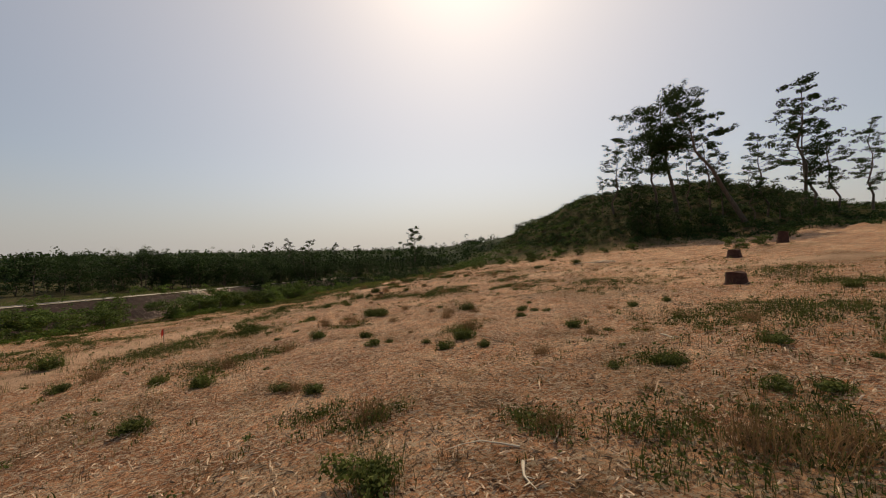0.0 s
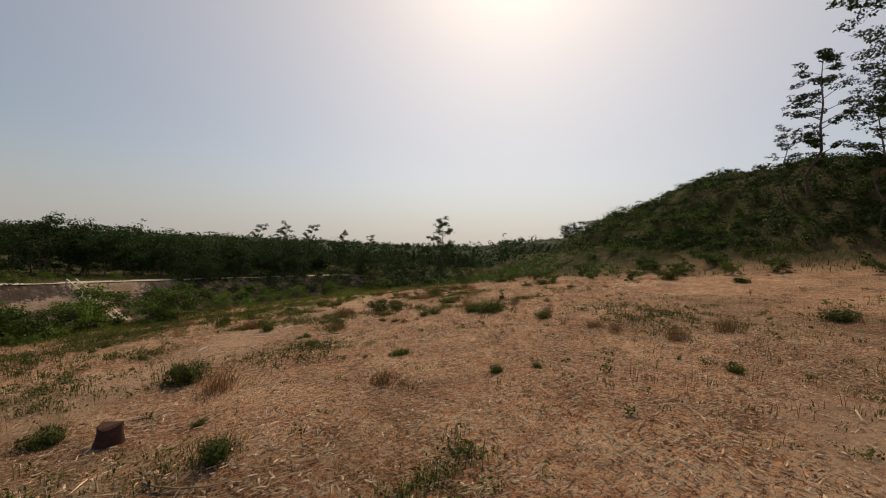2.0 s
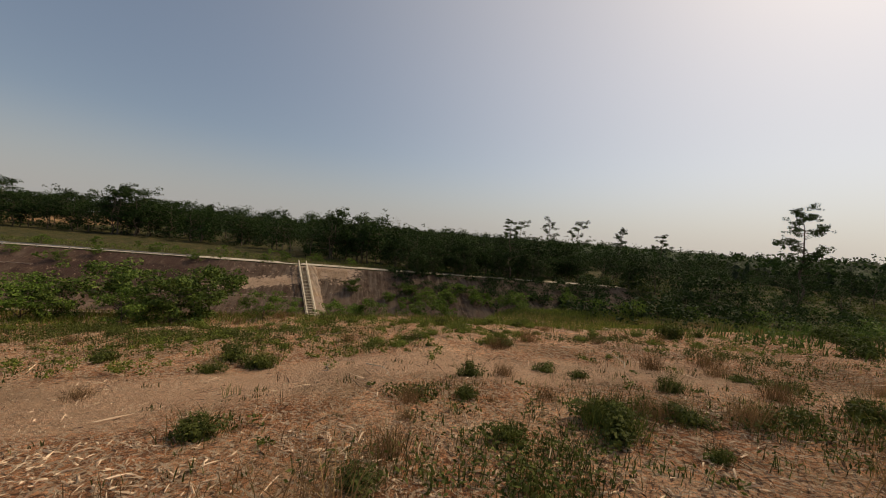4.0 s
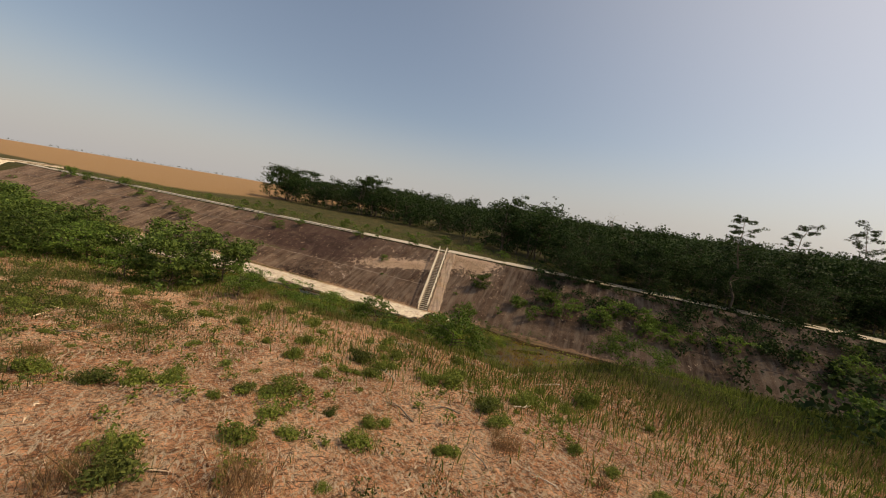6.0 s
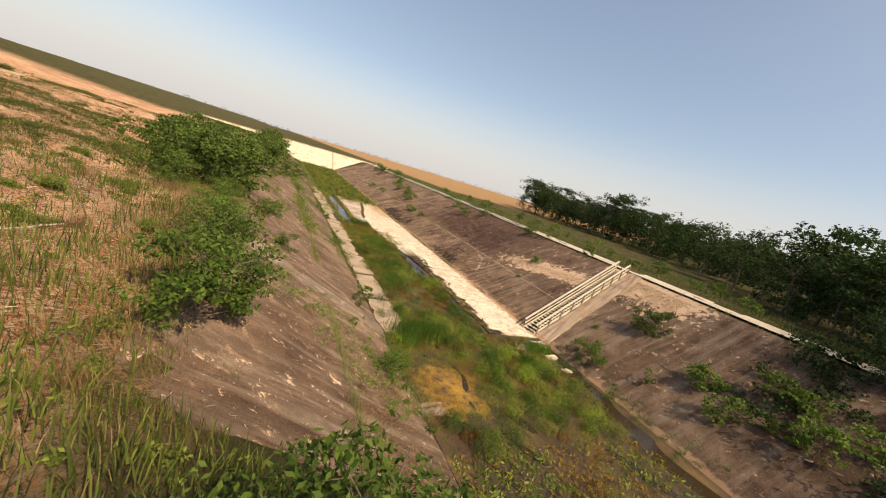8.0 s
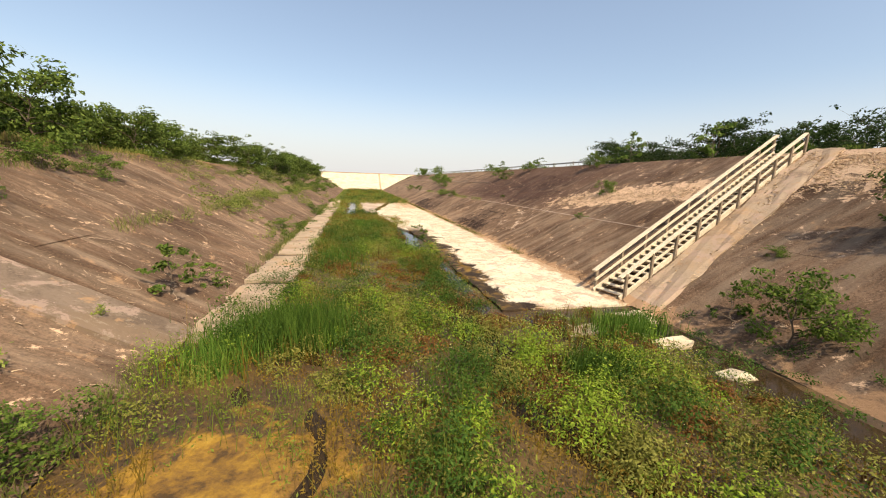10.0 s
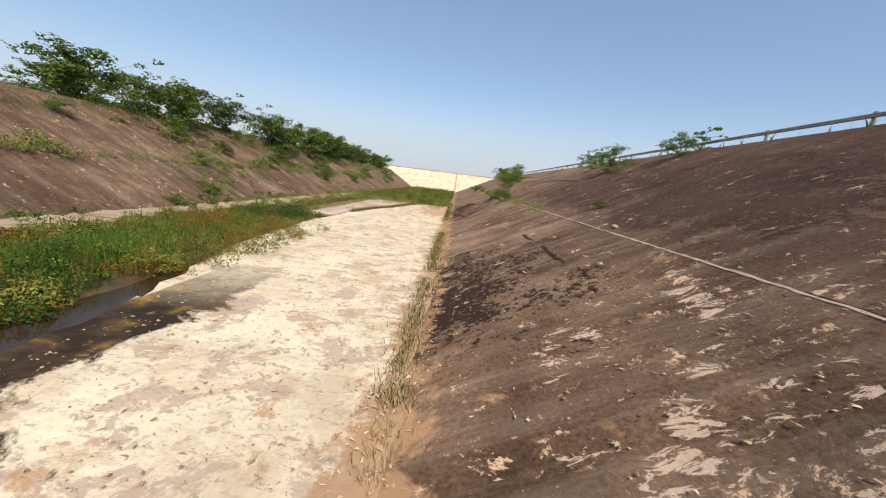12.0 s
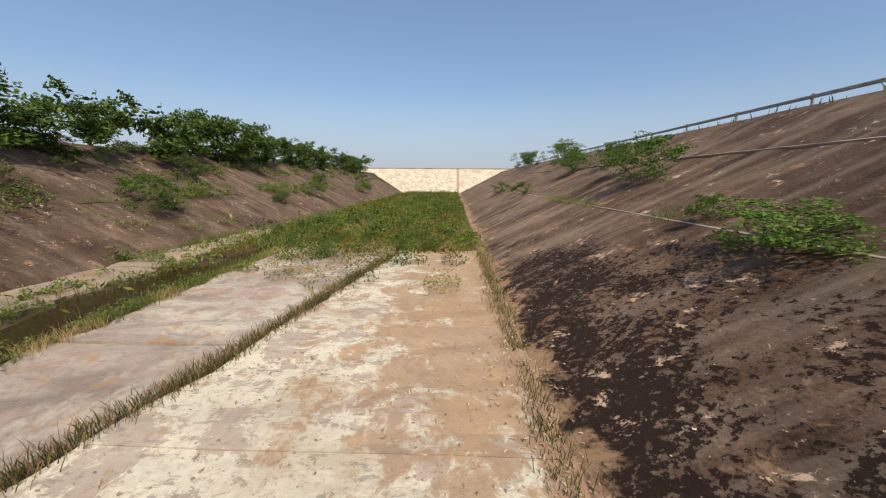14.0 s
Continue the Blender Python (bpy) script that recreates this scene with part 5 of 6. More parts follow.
# wood chips and splinters over the clearing
def chips(name, x, y, length, width, seed, mat, label, zf=rough_ground, lift=0.012, tilt=0.25, fat=0.5):
    r = np.random.default_rng(seed)
    n = len(x)
    a = r.uniform(0, 6.28, n)
    z = zf(x, y) + lift
    c = np.stack([x, y, z], -1)
    d = np.stack([np.cos(a), np.sin(a), r.normal(size=n) * tilt], -1) * length[:, None] * 0.5
    e = np.stack([-np.sin(a), np.cos(a), r.normal(size=n) * tilt], -1) * width[:, None] * 0.5
    up = np.array([0, 0, 1.0]) * width[:, None] * fat
    q = np.stack([c - d - e, c + d - e, c + d * 0.8 + e, c - d * 0.9 + e, c + d * 0.1 + up], 1).reshape(-1, 3)
    f = []
    for i in range(n):
        k = 5 * i
        f += [(k, k + 1, k + 4), (k + 1, k + 2, k + 4), (k + 2, k + 3, k + 4)]
    return stuff(name, q, f, mat, label, "wood chips")


x, y, r = scatter(150000, -92, -44, -12, 58, 51, lambda a, b, u: np.abs(a + 62 + (b - 20) * 0.5) < 16)
chips("wood_chips", x, y, 0.06 + 0.22 * r.uniform(0, 1, len(x)) ** 2, r.uniform(0.014, 0.034, len(x)), 52, CHIP, "pale splintered wood chips covering the clearing")
x, y, r = scatter(52000, -56, -24, -30, 14, 53, lambda a, b, u: u < 0.9)
chips("wood_chips", x, y, 0.04 + 0.12 * r.uniform(0, 1, len(x)) ** 2, r.uniform(0.012, 0.026, len(x)), 54, CHIP, "pale splintered wood chips covering the clearing")
x, y, r = scatter(5200, -96, -25, -25, 60, 55, lambda a, b, u: np.abs(a + 62 + (b - 20) * 0.5) < 26)
chips("sticks", x, y, 0.18 + 0.6 * r.uniform(0, 1, len(x)) ** 2.5, r.uniform(0.014, 0.034, len(x)), 56, CHIP, "broken pale sticks lying on the mulch", lift=0.05)
# silt, dead leaves and flakes on the eastern slope
onbank = lambda a, b: height(a, b) + 0.03
x, y, r = scatter(34000, 0.2, 11, -6, 60, 57, lambda a, b, u: u < 0.07 + 0.9 * np.exp(-((a - 6.8 - 0.28 * (b - 11)) / 1.5) ** 2 - ((b - 10.5) / 4.5) ** 2) + 0.25 * np.exp(-((a - 3.0) / 1.8) ** 2) * (wave(a, b, 1.6, 3) > 0.62))
chips("silt_flakes", x, y, 0.012 + 0.06 * r.uniform(0, 1, len(x)) ** 3, r.uniform(0.012, 0.04, len(x)), 58, SILT, "pale silt flakes and dead leaves on the slope", onbank, -0.012, 0.04, 0.08)
x, y, r = scatter(16000, 4.5, 11.4, 2.0, 16, 59, lambda a, b, u: np.exp(-((a - 7.0 + 0.24 * (b - 9)) / 0.8) ** 2) * sstep(2, 4, b) * sstep(16, 12, b) > u)
chips("rubble", x, y, 0.03 + 0.12 * r.uniform(0, 1, len(x)) ** 2, r.uniform(0.02, 0.07, len(x)), 60, SILT, "pale orange rubble slipped down the slope", onbank, 0.02, 0.2)
x, y, r = scatter(9000, 7.5, 11.6, -3.5, 4.6, 61, lambda a, b, u: u < sstep(7.5, 10.5, a))
chips("rubble", x, y, 0.03 + 0.12 * r.uniform(0, 1, len(x)) ** 2, r.uniform(0.02, 0.07, len(x)), 62, SILT, "pale orange rubble beside the staircase top", onbank, 0.02, 0.2)
x, y, r = scatter(9000, 1.0, 11.8, -2.6, 4.2, 79, lambda a, b, u: u < (0.15 + 0.85 * sstep(3, 11, a)) * np.exp(-((b - 0.26 * a + 0.85) / 0.75) ** 2))
chips("rubble", x, y, 0.03 + 0.13 * r.uniform(0, 1, len(x)) ** 2, r.uniform(0.02, 0.08, len(x)), 80, SILT, "pale rubble strewn along the chute beside the staircase", lambda a, b: height(a, b) + 0.09, 0.0, 0.2)
x, y, r = scatter(11000, -0.9, 0.6, 0, 56, 63, lambda a, b, u: u < np.exp(-((a + 0.05) / 0.32) ** 2))
chips("silt_flakes", x, y, r.uniform(0.02, 0.10, len(x)), r.uniform(0.008, 0.03, len(x)), 64, SILT, "orange silt and straw along the slope's foot", lambda a, b: np.maximum(height(a, b), 0.09) + 0.02, 0.0, 0.2)
x, y, r = scatter(900, 0.6, 6.5, 11.5, 20, 69, lambda a, b, u: u < np.exp(-((a - 2.6) / 1.2) ** 2 - ((b - 14.5) / 1.6) ** 2) + 0.05)
chips("silt_flakes", x, y, 0.015 + 0.09 * r.uniform(0, 1, len(x)) ** 2, r.uniform(0.012, 0.045, len(x)), 70, SILT, "curled pale flakes of dried silt on the slope", onbank, 0.0, 0.04, 0.08)
x, y, r = scatter(9000, -6.5, -0.2, 6, 50, 76, lambda a, b, u: a > joint_x(b) + 0.2)
chips("silt_flakes", x, y, 0.015 + 0.08 * r.uniform(0, 1, len(x)) ** 3, r.uniform(0.01, 0.04, len(x)), 77, SILT, "tan silt crumbs lying on the pale slabs", lambda a, b: 0.10 + 0 * a, 0.0, 0.15)
x, y, r = scatter(3500, -22, -13, -14, 40, 65, lambda a, b, u: u < 0.5)
chips("silt_flakes", x, y, 0.03 + 0.25 * r.uniform(0, 1, len(x)) ** 2, r.uniform(0.008, 0.025, len(x)), 66, SILT, "pale flakes and dead roots on the slope", onbank, 0.0, 0.1)
x, y, r = scatter(4200, -17.5, -13, -14, -5, 67, lambda a, b, u: np.exp(-((a + 15.0 - 0.3 * (b + 9)) / 1.1) ** 2) > u)
chips("dead_brush", x, y, r.uniform(0.08, 0.45, len(x)), r.uniform(0.006, 0.016, len(x)), 68, DRY, "dead reddish brush washed onto the slope", onbank, 0.08, 0.3)


def roots(n, seed):
    """Bleached roots creeping over the asphalt: thin ridged strips that fork and wander."""
    r = np.random.default_rng(seed)
    v, f = [], []
    for k in range(n):
        x, y, a = r.uniform(-19.5, -13.4), r.uniform(-10, 9), r.uniform(0, 6.28)
        w = r.uniform(0.004, 0.011)
        for i in range(int(r.integers(8, 26))):
            o = len(v)
            for q, up in ((-1, 0.0), (0, 1.0), (1, 0.0)):
                px_, py_ = x - math.sin(a) * w * q, y + math.cos(a) * w * q
                v.append((px_, py_, SL_W * (TOE_W - px_) + 0.03 + up * w * 0.8))
            if i:
                f += [(o - 3, o - 2, o + 1, o), (o - 2, o - 1, o + 2, o + 1)]
            a += r.normal() * 0.35
            x, y = x + math.cos(a) * 0.11, y + math.sin(a) * 0.11
            w *= 0.965
            if not (-20.5 < x < -13.1):
                break
    stuff("dead_roots", v, f, CHUTE, "bleached dead roots creeping over the asphalt slope", "roots")


roots(70, 78)


# undergrowth too dense to count: the hill, the belt above the canal and the wood's floor
def undergrowth(n, x0, x1, y0, y1, seed, size, mat, label, keep=lambda a, b, u: u < 2, per=170, leaf=1.0, zf=rough_ground, name="undergrowth"):
    x, y, r = scatter(n, x0, x1, y0, y1, seed, keep)
    h = size * r.uniform(0.5, 1.4, len(x))
    z = zf(x, y)
    c = np.repeat(np.stack([x, y, z + h * 0.45], -1), per, 0)
    H = np.repeat(h, per)
    m = len(c)
    lobe = np.repeat(r.normal(size=(len(x), 5, 3)) * 0.4, per // 5, 1).reshape(-1, 3)
    c = c + (lobe + r.normal(size=(m, 3)) * 0.22) * np.array([1.0, 1.0, 0.5]) * H[:, None]
    nr = r.normal(size=(m, 3)) * 0.7 + np.array([0, 0, 0.6])
    nr /= np.linalg.norm(nr, axis=1)[:, None]
    t = np.cross(nr, r.normal(size=(m, 3)))
    t /= np.linalg.norm(t, axis=1)[:, None]
    b = np.cross(nr, t)
    s = (0.05 + 0.045 * H)[:, None] * leaf * r.uniform(0.7, 1.4, m)[:, None]
    q = np.stack([c - t * s, c + b * s * 0.55, c + t * s, c - b * s * 0.55], 1).reshape(-1, 3)
    stuff(name, q, [(4 * i, 4 * i + 1, 4 * i + 2, 4 * i + 3) for i in range(m)], mat, label, "undergrowth")


flat = lambda a, b: 0.05 + 0 * a


def mounds(n, x0, x1, y0, y1, seed, rad, tall, per, leaf, mat, label, keep):
    """Domed herbs standing close together: leaves over the skin of each dome, stems within."""
    x, y, r = scatter(n, x0, x1, y0, y1, seed, keep)
    k = len(x)
    R = rad * r.uniform(0.55, 1.35, k)
    T = tall * r.uniform(0.5, 1.3, k) * (0.5 + 0.5 * R / rad)
    d = r.normal(size=(k, per, 3))
    d[:, :, 2] = np.abs(d[:, :, 2])
    d /= np.linalg.norm(d, axis=2)[:, :, None]
    lump = 1 + 0.3 * np.sin(d[:, :, :1] * 6 + x[:, None, None]) * np.cos(d[:, :, 1:2] * 5 + y[:, None, None])
    reach = r.uniform(0.35, 1.0, (k, per, 1)) ** 0.45 * lump
    c = np.stack([x, y, 0 * x + 0.03], -1)[:, None, :] + d * reach * np.stack([R, R, T], -1)[:, None, :]
    c, d = c.reshape(-1, 3), d.reshape(-1, 3)
    m = len(c)
    nr = d * 0.7 + r.normal(size=(m, 3)) * 0.55 + np.array([0, 0, 0.35])
    nr /= np.linalg.norm(nr, axis=1)[:, None]
    t = np.cross(nr, r.normal(size=(m, 3)))
    t /= np.linalg.norm(t, axis=1)[:, None]
    b = np.cross(nr, t)
    s = leaf * r.uniform(0.6, 1.5, m)[:, None]
    q = np.stack([c - t * s, c + b * s * 0.38, c + t * s, c - b * s * 0.38], 1).reshape(-1, 3)
    stuff("marsh_bushes", q, [(4 * i, 4 * i + 1, 4 * i + 2, 4 * i + 3) for i in range(m)], mat, label, "marsh plants")


HERB_DEEP = leafy("deep_green_herbs", (0.03, 0.078, 0.012), (0.09, 0.165, 0.03), trans=0.3)
HERB_BRIGHT = leafy("bright_green_herbs", (0.12, 0.21, 0.022), (0.27, 0.36, 0.05), trans=0.35)
HERB_OLIVE = leafy("olive_herbs", (0.17, 0.18, 0.035), (0.30, 0.30, 0.08), trans=0.3)
HERB_RUST = leafy("rust_herbs", (0.13, 0.055, 0.022), (0.26, 0.13, 0.04), trans=0.2)
families = ((HERB_DEEP, 0.62, 0.95, "dense deep green herbs standing in the canal", lambda a, b: wave(a, b, 2.1, 3.0) > 0.5),
            (HERB_BRIGHT, 0.58, 0.72, "bright green bushy herbs standing in the canal", lambda a, b: wave(a, b, 1.7, 6.2) > 0.5),
            (HERB_OLIVE, 0.60, 0.46, "yellow-olive flowering herbs standing in the canal", lambda a, b: wave(a, b, 2.3, 8.8) > 0.46),
            (HERB_RUST, 0.42, 0.28, "rust-brown low herbs standing in the canal", lambda a, b: wave(a, b, 1.9, 1.7) > 0.52))
for i, (mat, rad, tall, label, where) in enumerate(families):
    mounds((200, 240, 400, 260)[i], -12.9, -0.5, -11, 12, 130 + i, rad, tall, 540, 0.031, mat, label, lambda a, b, u, w=where: in_marsh(a, b, u) & w(a, b) & (np.hypot((a + 10.9) / 1.9, (b + 6.6) / 2.6) > 1.15))
    mounds(130, -12.9, -0.3, 52, 120, 150 + i, rad * 1.7, tall * 0.95, 90, 0.10, mat, label, lambda a, b, u, w=where: in_marsh(a, b, u) & w(a, b))
    if mat is HERB_BRIGHT:
        continue
    mounds(230, -12.9, -4.8, 12, 34, 140 + i, rad * 1.05, tall * 0.75, 380, 0.036, mat, label, lambda a, b, u, w=where: in_marsh(a, b, u) & w(a, b))
undergrowth(150, -9.4, -5.0, 19, 27.8, 115, 0.45, MARSH, "bushy green marsh plants standing in the canal", lambda a, b, u: u < 2, 110, 0.4, flat, "marsh_bushes")
undergrowth(60, -8.9, -8.4, 33, 56, 116, 0.4, WEED, "olive weeds beside the canal slabs", lambda a, b, u: u < 2, 100, 0.4, flat, "marsh_bushes")
undergrowth(110, -23.8, -19, 34, 120, 117, 0.7, WEED, "green brush along the top of the western slope", lambda a, b, u: u < 2, 80, 1.0, height)
undergrowth(46, -0.9, 0.9, -14, -1.2, 114, 0.42, HERB_DEEP, "leafy weeds along the foot of the eastern slope", lambda a, b, u: u < 2, 150, 0.35, lambda a, b: np.maximum(height(a, b), 0.04), "marsh_bushes")
undergrowth(50, -6.9, -5.3, -1, 10, 110, 0.62, HERB_DEEP, "bushy green plants along the wet slab edge", lambda a, b, u: u < 2, 280, 0.30, flat, "marsh_bushes")
undergrowth(50, -12.5, -5.4, -6, 9, 111, 0.85, HERB_DEEP, "tall bushy green plants in the marsh", lambda a, b, u: np.hypot((a + 10.9) / 1.8, (b + 6.9) / 2.4) > 1.2, 320, 0.30, flat, "marsh_bushes")
undergrowth(150, -12.9, -8.6, 30, 57, 112, 0.36, WEED, "olive weeds between the canal slabs", lambda a, b, u: np.abs(a + 9.5 - 0.3 * np.sin(b * 0.5)) > 0.75, 90, 0.5, flat, "marsh_bushes")
undergrowth(150, -12.9, -0.2, 54, 120, 113, 0.8, LEAF_MID, "bushy yellow-green marsh plants standing in the canal", in_marsh, 90, 0.8, flat, "marsh_bushes")
ragged = lambda a, b, u: u < sstep(46.5, 55, b + 3.4 * wave(a, b, 1.6, 2.2) - 1.7) ** 1.6
for i, (mat, label) in enumerate(((HERB_OLIVE, "yellow-olive weeds creeping over the ends of the canal slabs"), (HERB_DEEP, "deep green weeds creeping over the ends of the canal slabs"), (STRAW, "dry straw-coloured weeds over the ends of the canal slabs"))):
    mounds((90, 70, 60)[i], -8.4, -0.2, 46, 62, 170 + i, 0.55, (0.75, 0.95, 0.5)[i], 300, 0.042, mat, label, ragged)
undergrowth(160, -12.9, -0.2, 50, 127, 103, 0.8, MARSH, "bushy green marsh plants standing in the canal", in_marsh, 90, 0.8, flat, "marsh_bushes")
undergrowth(1300, -95, -25, -28, 60, 104, 0.22, FIELD_WEED, "low green weed patches on the mulch", lambda a, b, u: wave(a, b, 5.5, 1.0) + 0.35 * u > 0.70, 50, 0.55, rough_ground, "weed_patches")
undergrowth(1000, -40, -16, -26, 12, 105, 0.3, LUSH, "low green weed patches on the mulch", lambda a, b, u: (wave(a, b, 2.6, 2.0) + 0.3 * u > 0.6) & (a < -22.5 + 6 * sstep(-13, -18, b)), 70, 0.55, rough_ground, "weed_patches")
undergrowth(3600, -140, -40, -70, -20, 91, 0.9, LEAF, "dark tangled undergrowth covering the hill", lambda a, b, u: (height(a, b) > 13.2 + 1.6 * u), 40, 1.6)
undergrowth(1000, -140, -38, -66, -19, 89, 1.15, FIELD_WEED, "round olive bushes dotted over the hill", lambda a, b, u: (height(a, b) > 12.2 + 2.0 * u) & (u < 0.45 + 0.55 * sstep(-88, -62, a)), 70, 0.95)
undergrowth(40, -100, -84, -34, -26, 92, 2.0, LEAF, "dark tangled undergrowth below the hill's trees")
undergrowth(620, -22, -13.6, -10, 60, 106, 0.5, WEED, "weed patches on the western canal slope", lambda a, b, u: wave(a, b, 2.2, 4.0) + 0.3 * u > 0.70, 90, 0.5, height, "slope_weeds")
undergrowth(240, -17.4, -16.2, 4, 90, 107, 0.75, WEED, "grassy mounds along the joint of the canal slope", lambda a, b, u: wave(0 * a, b, 2.4, 4.4) > 0.5, 130, 0.6, height, "slope_weeds")
undergrowth(60, -13.6, -12.6, -12, 56, 108, 0.4, LEAF_BRIGHT, "leafy weeds along the foot of the western slope", lambda a, b, u: wave(0 * a, b, 2.0, 1.4) > 0.5, 130, 0.6, lambda a, b: height(a, b) + 0.08, "slope_weeds")
undergrowth(170, -24, 14, -64, -27, 109, 2.0, LEAF, "dark brush closing the canal's southern end", lambda a, b, u: u < 2, 90, 1.2)
undergrowth(220, -74, -32, -70, -24, 93, 1.05, LEAF_MID, "olive bushes dotted over the green slope")
undergrowth(120, -34, -26.5, 14, 120, 94, 0.9, LEAF_BRIGHT, "green bushes filling the belt above the canal")
undergrowth(150, 3.5, 14, -56, -10, 95, 1.3, LEAF, "dark brush growing over the canal bank", lambda a, b, u: u < sstep(3, 10, a) + 0.2)
undergrowth(260, 40, 150, 0, 110, 98, 2.2, LEAF, "dark brush along the wood's edge", lambda a, b, u: (np.hypot(a + 34.6, b + 18.6) > np.interp(np.degrees(np.arctan2(a + 34.6, b + 18.6)), [41, 45, 58, 68, 75], [165, 155, 125, 92, 74])) & (np.degrees(np.arctan2(a + 34.6, b + 18.6)) > 41), 90, 1.3)
undergrowth(120, 12, 70, -60, 10, 96, 2.0, LEAF, "dark brush on the wood's floor", lambda a, b, u: a > 14 - (b + 14) * 0.0 + np.maximum(0, b + 14) * 1.6)
undergrowth(120, -30, 40, -110, -58, 97, 1.8, LEAF, "dark brush on the low ground to the south")


undergrowth(900, -58, 60, -210, -56, 93, 1.7, FIELD_WEED, "olive brush covering the low ground beyond the clearing", lambda a, b, u: wave(a, b, 9.0, 2.6) + 0.3 * u > 0.5, 80, 1.3)
undergrowth(420, -58, 60, -210, -56, 94, 2.1, LEAF_MID, "dark green brush on the low ground beyond the clearing", lambda a, b, u: wave(a, b, 7.0, 5.1) + 0.3 * u > 0.68, 80, 1.3)
# far woods on the ridges
def far_woods(n, r0, r1, a0, a1, seed, size):
    r = np.random.default_rng(seed)
    d = np.sqrt(r.uniform(r0 ** 2, r1 ** 2, n))
    a = np.radians(r.uniform(a0, a1, n))
    cx, cy = d * np.sin(a), d * np.cos(a)
    z = height(cx, cy)
    per, lobes = 40, 5
    h = r.uniform(0.65, 1.3, n) * size
    lobe_c = r.normal(size=(n, lobes, 3)) * np.array([0.20, 0.20, 0.17]) * h[:, None, None]
    c0 = np.stack([cx, cy, z + h * 0.62], -1)[:, None, :] + lobe_c
    d = r.normal(size=(n, per, 3))
    d /= np.linalg.norm(d, axis=2)[:, :, None]
    c = (np.repeat(c0, per // lobes, 1) + d * np.array([0.2, 0.2, 0.16]) * h[:, None, None]).reshape(-1, 3)
    m = len(c)
    nr = d.reshape(-1, 3) + r.normal(size=(m, 3)) * 0.4
    nr /= np.linalg.norm(nr, axis=1)[:, None]
    t = np.cross(nr, r.normal(size=(m, 3)))
    t /= np.linalg.norm(t, axis=1)[:, None]
    b = np.cross(nr, t)
    s = np.repeat(h, per)[:, None] * 0.062
    q = np.stack([c - t * s, c + b * s, c + t * s, c - b * s], 1).reshape(-1, 3)
    stuff("far_woods", q, [(4 * i, 4 * i + 1, 4 * i + 2, 4 * i + 3) for i in range(m)], LEAF, "dark hazy woods covering the far ridges", "woods")


def far_canopy(r0, r1, rings, a0, a1, cols, seed, h):
    """A closed, bumpy canopy over distant ridges."""
    r = np.random.default_rng(seed)
    d = r0 * (r1 / r0) ** (np.arange(rings) / (rings - 1))
    a = np.radians(np.linspace(a0, a1, cols))
    D, A = np.meshgrid(d, a, indexing="ij")
    D = D * (1 + r.normal(size=D.shape) * 0.008)
    X, Y = D * np.sin(A), D * np.cos(A)
    taper = np.clip(np.minimum(np.arange(cols), cols - 1 - np.arange(cols)) / 14, 0, 1)[None, :]
    Z = height(X, Y) - 1.0 * (1 - taper) + taper * h * (0.72 + 0.38 * r.uniform(0, 1, X.shape) ** 2)
    Z[0] = height(X[0], Y[0]) - 0.5
    v = np.stack([X.ravel(), Y.ravel(), Z.ravel()], -1)
    f = [(i * cols + j, i * cols + j + 1, (i + 1) * cols + j + 1, (i + 1) * cols + j) for i in range(rings - 1) for j in range(cols - 1)]
    stuff("far_canopy", v, f, CANOPY, "dark closed canopy of the far woods", "woods")


far_canopy(205, 1100, 46, 60, 172, 330, 84, 9)
far_canopy(430, 1400, 30, 172, 206, 90, 85, 10)
far_canopy(262, 640, 24, 157, 203, 150, 86, 6)
far_woods(1300, 190, 420, 58, 172, 81, 11)
far_woods(900, 190, 400, 158, 196, 87, 6.5)
far_woods(1500, 420, 900, 52, 205, 82, 12)
far_woods(500, 900, 2200, -60, 60, 83, 6)


# ------------------------------------------------------------ weed clumps, stumps and branches on the clearing
def clump(name, leaves, stalks, seed, mats, label):
    root = tagged(new(name), label, "weed")
    r = np.random.default_rng(seed)
    x, y = r.normal(size=stalks) * 0.22, r.normal(size=stalks) * 0.22
    v, f = blades(x, y, r.uniform(0.35, 0.9, stalks), r.uniform(0.004, 0.009, stalks), seed, lambda a, b: 0 * a, 0.7)
    tagged(mesh_object("stem_tuft", v, f, mats[0], root), kind="stuff")
    if leaves:
        bl = [(r.normal() * 0.2, r.normal() * 0.2, r.uniform(0.12, 0.42), 0.24, 0.24, 0.2) for _ in range(7)]
        v, f = leaf_cloud(bl, leaves, 0.045, seed)
        tagged(mesh_object("foliage", v, f, mats[1], root), kind="stuff")
    return root


